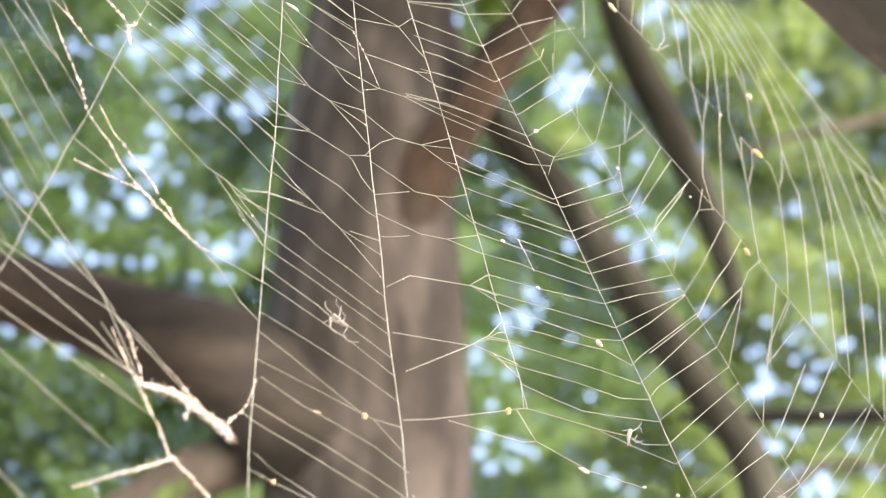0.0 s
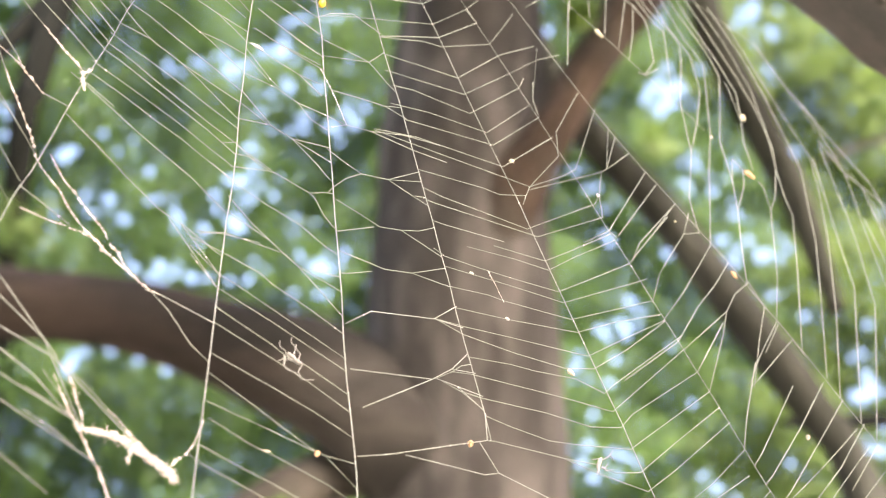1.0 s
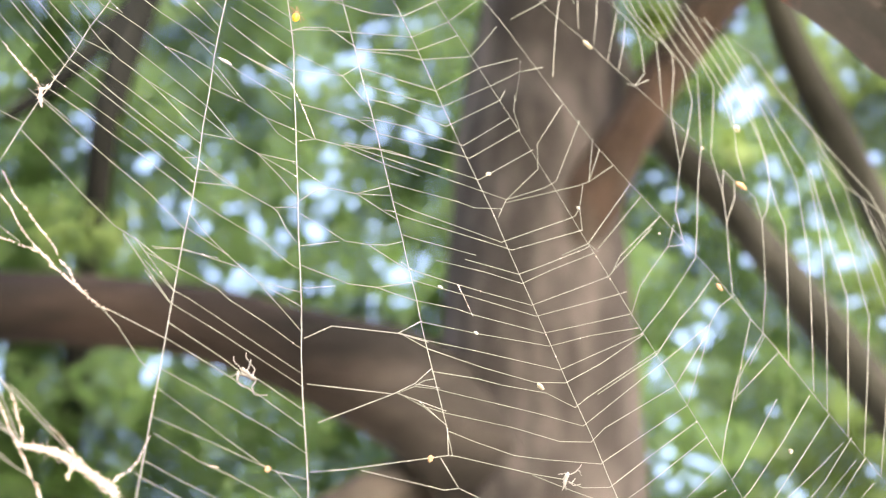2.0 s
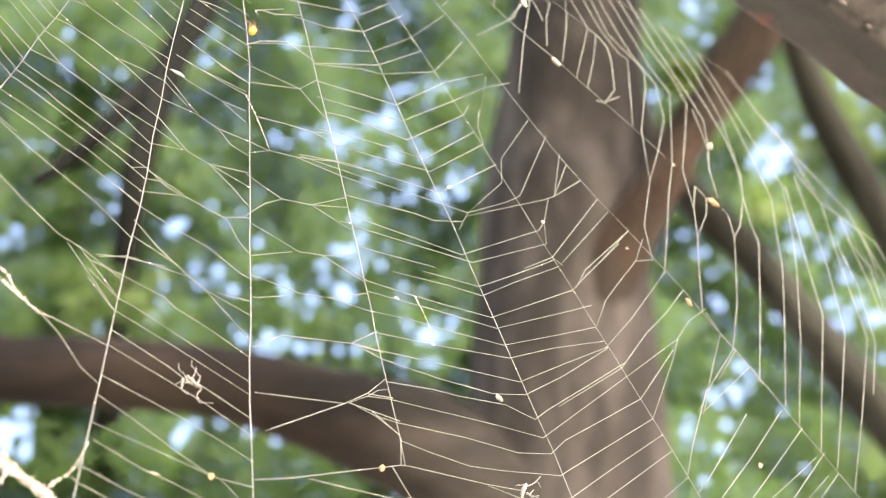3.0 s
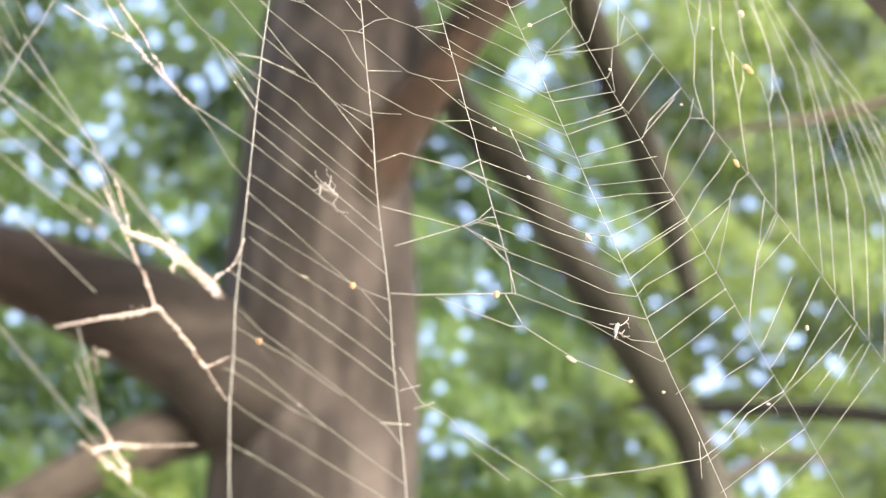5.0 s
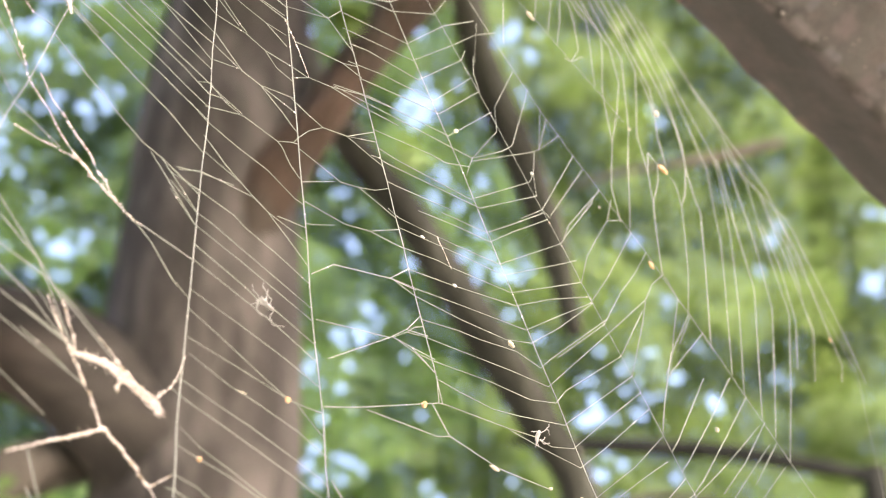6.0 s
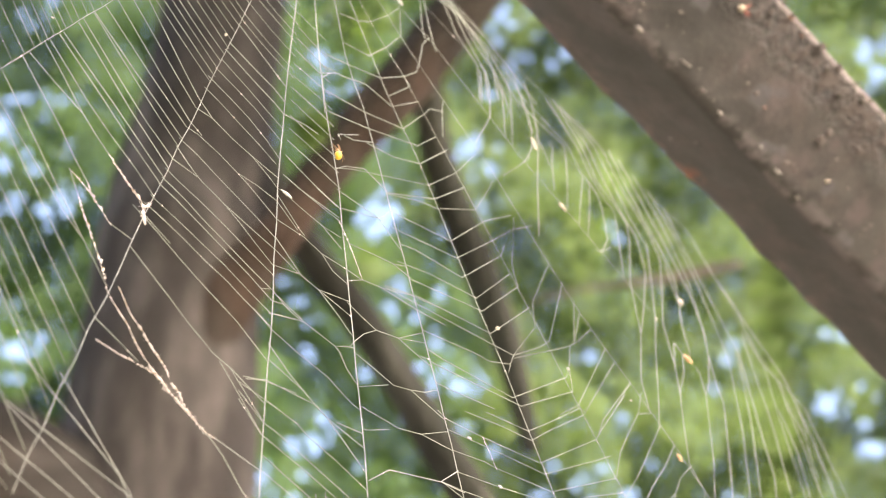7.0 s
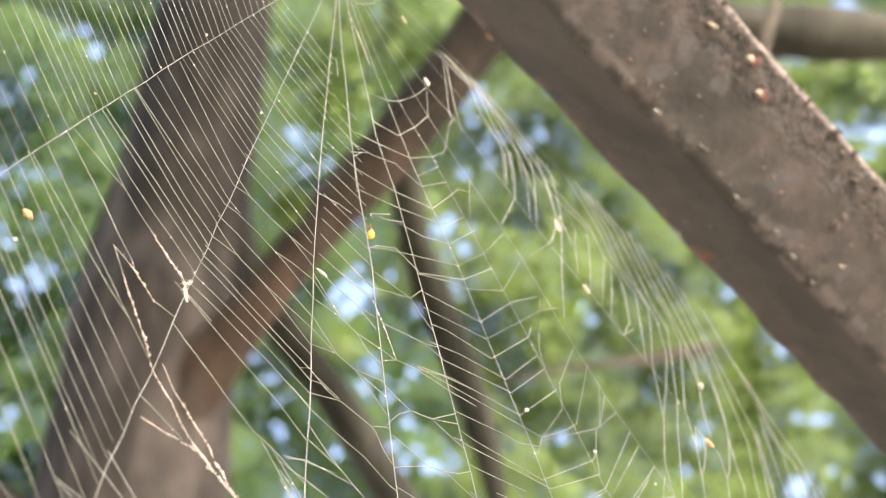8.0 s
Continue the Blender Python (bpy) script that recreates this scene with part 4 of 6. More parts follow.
# the threads round the hub
spiral((50.2, -1.8), (48.7, 6.7), (46.8, 13.8), (42.9, 28.5), (40.9, 42.5))
spiral((61.5, -3.4), (60.6, 6.4), (54.1, 17.4), (49.1, 29.8), (41.6, 40.8))
spiral((71.8, -10.2), (69.3, -3), (67.2, 8), (63, 19.2), (60.8, 26.5), (58, 30.9), (52.6, 40.6), (52.1, 47))
spiral((72.6, 8.8), (66.1, 19.6), (63, 19.2))
spiral((77.5, -11.7), (75.7, -5.7), (72.8, 1.5), (76.1, 8.5), (70.7, 20.2))
spiral((81.8, -12.3), (76.3, -7.4))
spiral((86.5, -11.3), (85.1, -6.2), (84.1, -1), (82.6, 9.6), (74.7, 19.9), (72.4, 23.7), (73, 28.3), (69.6, 32))
spiral((73, 28.3), (81.2, 22.8))
spiral((94, -11), (91.9, -6.9), (89.7, -1.3), (86.7, 12.3), (81.6, 20))
spiral((98.5, -7.5), (97.9, -5.6), (94.2, -1.1))
spiral((95.6, -2.3), (95, 3.8), (92.9, 10.8), (85.3, 22))
spiral((113.4, -10.1), (109.1, -6.7), (104.4, -0.6), (99.4, 10.9), (92.6, 20.7), (86.3, 32.3))
spiral((92.6, 20.7), (96.8, 21.3), (103.6, 10.9), (109.7, -0.3))
spiral((110.1, -0.4), (106.4, 7.5), (106.6, 10.6), (103.5, 21.3), (98.9, 26.5), (95, 31.9))
spiral((115.7, -0.7), (116.1, 11), (106.8, 22.2), (105.3, 31.2))
spiral((121.2, -1), (121.2, 10.8), (112.7, 21.7), (109.3, 29.5), (117.5, 24.9))
spiral((106.2, 31.5), (109.3, 29.5), (109.7, 35.3))
spiral((94.2, 36.7), (94.6, 47.3), (94.5, 54.8), (94.3, 59.2))
spiral((125.5, -0.4), (124.6, 2.5), (127.2, 10.3), (117.1, 22), (114.1, 24.1))
spiral((132, -1.4), (130.5, 3.9), (132.4, 11.7), (122.6, 21.7))
spiral((135.8, -0.2), (135.5, 0.8), (136.1, 11.8), (126.2, 22.3), (120.8, 23.2), (115.8, 25.4))
spiral((142.9, -4.3), (140.2, 1), (142.5, 11.7), (139.9, 13.9), (132.4, 22.4))
spiral((143.3, -4.3), (143, 1.5), (147.6, 14.3), (143.8, 20.5), (142.1, 23), (126.8, 34.1))
spiral((147.6, 14.3), (138.1, 21.4), (130.7, 23.8), (121.2, 33.1))
spiral((148.5, 14.1), (144, 26.2), (143.5, 28.1), (132.7, 33.9))
spiral((150.6, 0.4), (150.5, 7.5), (151.5, 9.5), (150.5, 13.1), (147.6, 14.3))
spiral((150.5, 13.1), (153.3, 12.1))
spiral((156, 0), (156.9, 1.9), (160.7, 11.1), (152.5, 22.6), (150.2, 24.1), (144.1, 26.8))
spiral((159.5, 0), (159.7, 0.8), (162.6, 12), (156.5, 22.5), (150.2, 24.1))
spiral((165.5, 1.2), (165.9, 7.5))
spiral((143.5, 28.1), (141.3, 33.8))
spiral((143.5, 28.1), (136, 33.6))
spiral((147.5, 34.3), (160.4, 22.2), (163.3, 17.9))
spiral((151.8, 34.2), (162.1, 23.1))
spiral((158.3, 35), (163.9, 27.8))
spiral((160.4, 22.2), (162.9, 22.8))

# the threads below the hub
spiral((116.4, -41.7), (128.0, -31.9), (130.8, -30.0), (131.5, -29.5))
spiral((123.3, -41.7), (131.6, -32.7), (135.3, -29.5))
spiral((129.7, -41.7), (136.7, -33.8), (141.6, -29.4), (142.3, -27.7))
spiral((135.9, -41.7), (140.4, -34.6), (144.4, -29.5))
spiral((141.5, -41.7), (144.8, -35.4), (146.9, -32.2), (149.5, -29.3))
spiral((142.0, -41.7), (146.6, -35.7), (149.4, -32.8), (153.1, -29.2))
spiral((147.3, -41.7), (151.5, -36.6), (155.6, -32.6), (158.3, -29.2))
spiral((149.9, -41.7), (154.0, -37.0), (157.6, -33.7), (161.4, -30.0), (162.3, -29.3))
spiral((157.5, -41.7), (159.3, -37.8), (160.8, -35.2), (163.9, -31.7), (166.6, -29.1))
spiral((159.4, -41.7), (161.4, -38.1), (162.9, -35.9), (165.7, -33.0), (169.5, -29.1))
spiral((163.9, -41.7), (166.2, -38.8), (168.2, -36.8), (170.3, -34.0), (172.0, -31.5), (174.7, -29.1))
spiral((166.2, -41.7), (169.1, -39.1), (172.9, -36.4))
spiral((173.6, -41.7), (173.3, -39.3), (173.1, -37.8), (172.9, -36.4), (174.7, -34.8), (176.1, -33.3))
spiral((176.7, -41.7), (181.1, -38.1), (183.4, -36.6), (186.8, -34.9), (189.5, -33.3))
spiral((190.8, -34.7), (195.7, -33.2))
spiral((192.8, -41.7), (200.9, -34.8), (203.1, -33.3), (205.3, -31.4))
spiral((182.5, -28.9), (183.3, -26.8))
spiral((193.9, -30.8), (192.4, -29.2))
spiral((91.5, -29.4), (96.3, -21.1), (97.9, -18.9))
spiral((101.6, -29.4), (102.1, -23.7), (102.4, -21.0), (103.9, -18.8))
spiral((105.5, -29.4), (106.3, -25.4), (107.2, -21.9), (107.5, -20.6), (108.7, -18.7))
spiral((110.3, -29.4), (110.8, -27.0), (111.4, -24.6), (112.9, -21.4), (114.3, -18.6))
spiral((115.4, -29.4), (115.4, -28.5), (115.5, -25.6), (116.1, -22.9), (117.5, -21.1), (119.3, -18.6))
spiral((120.8, -29.8), (120.8, -26.4), (121.4, -23.5), (123.5, -20.6), (125.9, -18.7))
spiral((125.8, -29.6), (125.7, -27.1), (126.4, -24.4), (127.2, -21.7), (128.8, -19.0))
spiral((131.5, -29.5), (133.4, -27.4))
spiral((135.5, -29.5), (133.4, -27.4), (133.7, -24.6), (133.4, -22.1), (135.1, -19.8), (136.7, -18.4))
spiral((133.4, -22.1), (133.1, -20.0), (133.0, -18.5))
spiral((144.6, -29.5), (143.2, -28.1), (142.7, -25.5), (143.3, -23.2), (141.6, -20.9), (141.0, -18.3))
spiral((143.3, -23.2), (143.9, -21.8), (147.0, -18.3))
spiral((150.2, -29.5), (149.7, -27.4), (150.5, -24.8), (151.1, -22.6), (151.9, -20.6), (153.5, -18.2))
spiral((153.4, -29.4), (154.9, -28.1), (156.0, -27.0), (156.6, -26.1), (156.7, -24.6), (157.0, -23.7), (157.0, -22.3), (157.1, -20.2), (157.3, -18.2))
spiral((158.6, -29.3), (157.6, -28.2), (156.5, -26.7))
spiral((157.0, -23.7), (158.5, -21.8), (160.7, -19.9), (162.8, -18.1))
spiral((163.3, -29.4), (163.3, -27.7), (163.0, -26.0), (163.1, -24.4), (163.6, -22.6), (164.4, -20.9), (165.7, -18.1))
spiral((166.9, -29.3), (166.7, -28.0), (166.8, -26.7), (167.5, -25.3), (168.1, -23.3), (169.4, -20.5), (170.6, -18.0))
spiral((169.6, -29.3), (169.3, -27.6), (169.8, -25.2), (170.7, -22.7), (171.8, -20.3), (173.8, -18.0))
spiral((175.0, -29.5), (175.2, -29.2), (174.8, -26.9), (174.9, -24.6), (175.3, -22.3), (176.8, -19.9), (177.9, -18.0))
spiral((179.1, -29.7), (178.7, -28.6), (178.4, -26.4), (179.0, -24.1), (179.3, -21.9), (180.3, -20.4), (181.7, -18.1))
spiral((182.8, -30.2), (183.6, -28.0), (185.1, -25.7), (186.5, -23.5), (188.4, -20.6), (192.4, -17.9))
spiral((153.1, -18.2), (158.9, -15.1), (159.2, -13.2))
spiral((157.2, -18.2), (158.9, -15.4))
spiral((162.6, -18.1), (158.9, -15.4))
spiral((159.2, -13.2), (156.2, -9.9))
spiral((159.2, -13.2), (160.3, -9.7))
spiral((159.2, -13.2), (163.2, -10.9), (165.7, -9.9))
spiral((156.6, -9.9), (158.2, -8.2), (159.5, -6.6))
spiral((172.9, -19), (170.4, -18), (172.7, -16.3), (172.9, -15.1))
spiral((174, -18), (172.2, -16.8), (172.2, -16.1))
spiral((178.4, -18.1), (173.1, -15.1), (172.7, -14.6), (173.2, -11.6), (170.7, -10.3))
spiral((173.2, -11.6), (173.9, -11.2), (177.7, -10.5), (179.8, -9.8))
spiral((170.9, -17.9), (172.4, -14.9))
spiral((138.8, -18.4), (144.4, -15.4), (145.1, -14.8))
spiral((147.1, -18.2), (145.7, -14.9), (146.7, -12.7), (149.8, -11.4), (150.6, -9.7))
spiral((146.7, -12.7), (145.9, -9.5), (146, -7.7))
spiral((136.2, -18.2), (136.7, -15.2), (137.1, -12.6), (136.5, -10))
spiral((137.1, -12.6), (140.2, -10))
spiral((130.6, -16), (130, -10))
spiral((125.4, -13.1), (126.6, -10.2))
spiral((141.2, -18.3), (145, -15.7))
spiral((180.6, -19.4), (182.5, -17.8), (183.4, -15.3), (184.1, -12.5), (187.1, -10.3), (187.4, -9.6))
spiral((191.8, -17.8), (193.2, -14.7), (194.9, -13.7), (196.3, -12.6))
spiral((187.2, -17.9), (191.2, -16), (194.2, -14.1), (196.3, -12.6))
spiral((196.3, -12.6), (200.8, -10.8), (204.5, -9.5))
spiral((196.3, -12.6), (197.7, -9.6))
spiral((195.6, -11.8), (193.9, -9.6))
spiral((202.3, -19.3), (198.2, -17.8), (195, -13.9))
spiral((204.6, -19.8), (203.8, -17.6), (203.8, -15.1), (205.1, -14.3), (206.6, -11.9), (209.3, -9.5))
spiral((206.9, -19.7), (210.4, -17.7), (210.3, -16.7), (212.6, -13.1), (215.8, -9.5))
spiral((209.2, -19.6), (213.9, -17.8), (215.2, -14.3), (219.1, -9.5))
spiral((170.2, -10), (167.5, -9.4), (163.2, -8.2), (159.5, -6.6), (157.7, -3.8), (151.4, -0))
spiral((157.7, -3.8), (154.6, -0.3))
spiral((157.7, -3.8), (160.1, -1.3), (160.8, -0.5))
spiral((159.6, -1.2), (159.2, -0.4))
spiral((171, -9.6), (172.1, -7.5), (173.6, -5.5), (172, -3.5), (170.2, -1.7), (167.5, 0))
spiral((180.6, -9.4), (174.4, -6.1))
spiral((172, -3.5), (175.2, -0.5))
spiral((186.1, -9.3), (185.8, -5.7), (183.8, -3.3), (179.4, -0.4))
spiral((183.8, -3.3), (183.9, -0.9))
spiral((191.6, -8.8), (187.9, -6.8))
spiral((126.2, -9.6), (120.8, -3.2), (115.1, -0.4))
spiral((120.8, -3.2), (126, -1), (127.5, -0.2))
spiral((120.5, -10), (120.8, -3.2))
spiral((145.8, -7.5), (149.7, -9.7))
spiral((136.6, -8.9), (134.8, -5.6), (133.8, -2.3), (135.3, 0.2))
spiral((133.8, -2.3), (132.2, -0.2))
spiral((144.3, -4.8), (141.1, -0.6), (140.4, 3.9))
spiral((144.3, -4.8), (145, 0), (145.4, 3.9))
spiral((145.8, -7.5), (144.3, -4.8))
spiral((219.3, -17.4), (221.2, -14.2), (222.5, -13.2), (222.3, -12.1), (224.9, -9.6))
spiral((223.4, -17.4), (224.9, -13.9), (226.1, -12.1), (229.3, -9.5))
spiral((231.5, -17.4), (232, -14.2), (233.4, -11.5), (235.7, -9.3))
spiral((236.7, -17.3), (238.3, -15.5), (241.4, -12.9), (243.1, -11.5), (243, -11), (247.8, -9.4))
spiral((243.6, -17.2), (242.9, -14.2), (243, -12.3), (243.1, -11.5))
spiral((243, -11), (241.8, -9.3))
spiral((247.4, -17.2), (248.7, -14.9), (248.7, -13.3), (249.8, -10.9), (252.3, -9.2))
spiral((255.5, -17.7), (254.7, -17.3), (255.1, -15.6), (255.3, -13.8), (256.9, -11.2), (258.2, -9.9), (259.2, -9.3))
spiral((258.2, -17.9), (258.8, -17.3), (259.2, -15.1), (259.9, -13.5), (261.1, -11.5), (262.2, -10.4), (262.9, -9.3))
spiral((265.8, -17.3), (266.3, -16.9), (267.5, -16.2), (268.2, -14.7), (269.3, -13.4), (270.6, -12.0), (271.9, -11.0), (272.4, -10.3), (270.5, -9.3))
spiral((270.2, -17.4), (270.1, -16.2), (269.8, -14.7), (270.5, -13.4), (271.2, -12.2))
spiral((277.2, -17.4), (276.9, -17.1), (276.6, -16.3), (277.8, -15.1), (279.3, -13.8), (280.3, -13.0))
spiral((280.9, -17.6), (280.3, -17.2), (280.4, -16.0), (280.7, -14.5), (280.3, -13.4), (280.3, -12.8), (281.9, -11.3), (283.8, -9.4))
spiral((286.7, -17.3), (286.8, -17.1), (287.3, -16.1), (287.5, -14.4), (287.9, -13.2), (288.5, -11.5), (290.0, -9.4))
spiral((295.6, -17.1), (295.6, -16.8), (295.3, -15.9), (295.6, -14.3), (296.7, -12.0), (298.6, -9.5))
spiral((272.4, -10.3), (273.4, -9.9), (275.5, -9.4))
spiral((173.8, -0.6), (175.2, 0.3), (175.7, 3.5), (176.5, 6.9), (178.2, 11.4), (174.4, 15.4), (170, 22.3))
spiral((178.2, 0.3), (178.2, 2.3), (178.7, 6), (181.2, 11.4), (177.8, 16), (175.7, 20.5), (174.8, 23.3))
spiral((183.8, 0.1), (183.1, 3.6), (183.7, 5), (185.8, 11.4), (182.4, 17.1), (180.8, 22.2))
spiral((189.6, -0), (188.9, 4.6), (189.3, 11.4), (185.9, 16.2), (184.8, 21.8))
spiral((194.7, -2.1), (189.8, -0.2))
spiral((194.7, -2.1), (194.4, 0.2), (193.9, 4.4), (195.7, 11.4), (190.2, 16.6), (186.8, 21.6))
spiral((194.7, -2.1), (196.7, 0), (197.6, 2.9), (198.2, 4.4), (199.8, 8.5), (199.1, 11.4), (193.6, 15.8), (187.1, 21.8))
spiral((170.2, 3), (170.5, 7.9), (172.2, 11.4), (167.6, 15.6), (163.4, 21.8))
spiral((167.8, 6.1), (169.6, 11.5), (166.1, 15.2), (161.7, 21.4))
spiral((202.7, -0.1), (201.6, 3.5), (202, 5.5), (202.4, 9.2), (205.6, 11.3), (202.7, 12.9), (195.6, 18.4), (191.2, 23.1))
spiral((211.3, -3), (208.2, -1.7), (207.3, -0.2), (207.2, 2.8), (207.4, 4.8), (208.2, 7.7), (210.4, 11.3), (203.9, 15.1), (194.9, 22.3))
spiral((208.2, -1.7), (205.7, -0.8))
spiral((211.8, -2.6), (212.9, -1.4), (213.1, 0.1), (213, 5.1), (215, 8.7), (214.5, 11.4), (210.8, 13.1), (201.2, 22.3))
spiral((212.9, -1.4), (216.3, 0.1))
spiral((217.7, 0.1), (218.8, 1.8), (220.4, 4.6), (220.2, 7), (220.1, 11.4), (219, 12), (206.7, 22.3))
spiral((224.2, -0.4), (223.8, 0.3), (224.4, 5.5), (224.8, 7.8), (226.5, 9.1), (226, 11.3), (218.1, 16.1), (211.3, 22.1))
spiral((224.7, 5.5), (227.8, 8.4), (230.8, 11.2), (225.3, 14.6), (215.4, 22.4))
spiral((238.7, 11.2), (229.6, 17.2), (222.9, 22.1))
spiral((239.1, 12.8), (232.4, 17.7), (229.2, 21.1))

spiral((195.4, -28.3), (198.5, -25.3), (199.8, -24.4), (202.7, -21.9), (202.8, -20.4), (204.6, -18.2))
spiral((203.3, -21.3), (209, -19.3), (213.7, -17.8))
spiral((202.6, -20.6), (210.2, -17.7))
spiral((202.1, -19.5), (198.8, -17.9), (195.4, -15.3))
spiral((220.9, -29.2), (221, -28), (221.7, -26.1))
spiral((224.5, -21.4), (227, -20.1), (232.3, -18.6))
spiral((258.4, -24.7), (262.2, -23.4), (263.3, -22.9))
spiral((264.5, -25.1), (264.4, -24.2), (264.7, -23.1))
spiral((269.4, -24.8), (269.6, -23.5), (270.7, -22.5))
spiral((254.6, -23.8), (256.2, -22.7), (258.3, -21.7))

# torn cross threads, tangles and frame threads, as runs of (radius, angle)
def torn(*run):
    thread("cross_thread", [spot(*p) for p in run], 0.1, "stray thread joining its neighbours")


torn((206.1, -9.3), (199.6, -7.3), (194.9, -2.2), (189.2, 0.1))
torn((194.9, -2.2), (194.8, 0.2))
torn((217.9, -9.2), (212.1, -3.4), (207.3, -1.6), (202.1, -0.1))
torn((212.1, -3.4), (226.7, -8.6))
torn((211.5, -3.2), (212.5, 0.3))
torn((212, -1.5), (216.5, 0.1))
torn((207.5, -1.6), (206.7, 0.2))
torn((239.8, -9.2), (236, -7.2), (224.1, -0.3))
torn((234.7, -6.2), (233.3, -1.1), (231.9, -0.1), (235.9, 3.4), (237.9, 7.5))
torn((225.2, -0.9), (231.9, -0.1))
torn((217, 0.1), (224.1, -0.3), (223.8, -0))
torn((225.4, -21.5), (224.3, -20.7), (223.6, -17.6))
torn((257.8, -30.8), (254.3, -24.4), (257.5, -23.2))
torn((266.4, -30.4), (265.1, -22.4))
torn((271.1, -30.2), (271.2, -21.7))
torn((254.3, -24.4), (262.3, -20.2))
torn((278.3, -28.8), (283.3, -22.9))
torn((245.1, -31.3), (251.7, -25.1), (266.1, -22.4))
torn((241, -29.4), (253.9, -24.3))
torn((258.4, -30.7), (260.9, -24.9), (266.1, -22.4))
torn((299.8, -22.8), (307.9, -21.5))
torn((292.6, -23.1), (307.9, -21.5))
torn((305.4, -22.4), (308.1, -21.4))
torn((257.2, -9.1), (263, -8.1), (263.4, -6.6), (267.6, -5.2))
torn((264.7, -5.9), (268.2, -2.5), (271.2, -0.5))
torn((262.8, -9.2), (259, -8))
torn((265.5, -8.5), (261.5, -7.3))
torn((272.9, -10.4), (269.6, -8.8))
torn((269.2, -5.4), (272.3, -3.6))
torn((268.7, -1), (259, 6.1), (254.2, 11), (249, 14.1), (242.5, 17.3), (238.3, 22.3))
torn((250.1, 11.4), (259, 10.3))
torn((94.5, -4), (99.7, -8.7), (101, -8.3))
torn((113.8, -10.1), (109.8, -8), (106, -4.2), (109, -0.2))
torn((78, -9.1), (82.6, -11.5), (95.3, -11.2))
torn((49.7, -20), (47.4, -16.5), (54.2, -15.6))
torn((108.8, -19), (105.9, -15), (105.4, -12.7))
FRAMES = [[(24, 94), (60, 79.5), (87, 75), (112, 74.4), (139, 73.4), (161, 73.3), (174, 69.6), (191, 65), (205, 63), (252, 53.5), (285, 40)], [(275, -29.2), (262, -41.8), (258, -56)], [(285, 40), (300, 22), (318, -5), (316, -20), (290, -34)]]
for run in FRAMES:
    thread("frame_thread", [spot(*p) for p in run], 0.05 if run[0][1] > 60 else 0.1, "long taut frame thread")
# anchor threads up to the rail
inv = WEB_FRAME.inverted()
for s, a in ((-0.33, -150), (-0.2, 120)):
    thread("anchor_thread", [spot(12, a), inv @ (Vector(RAIL_A) + Vector(RAIL_DIR) * s + Vector(RAIL_UNDER) * 0.5)], 0.12, "anchor thread running to the rail")
inner = [spot(6 + k * 0.45, k * 41) for k in range(24)]
thread("hub_spiral", inner, 0.14, "small tangled hub spiral")


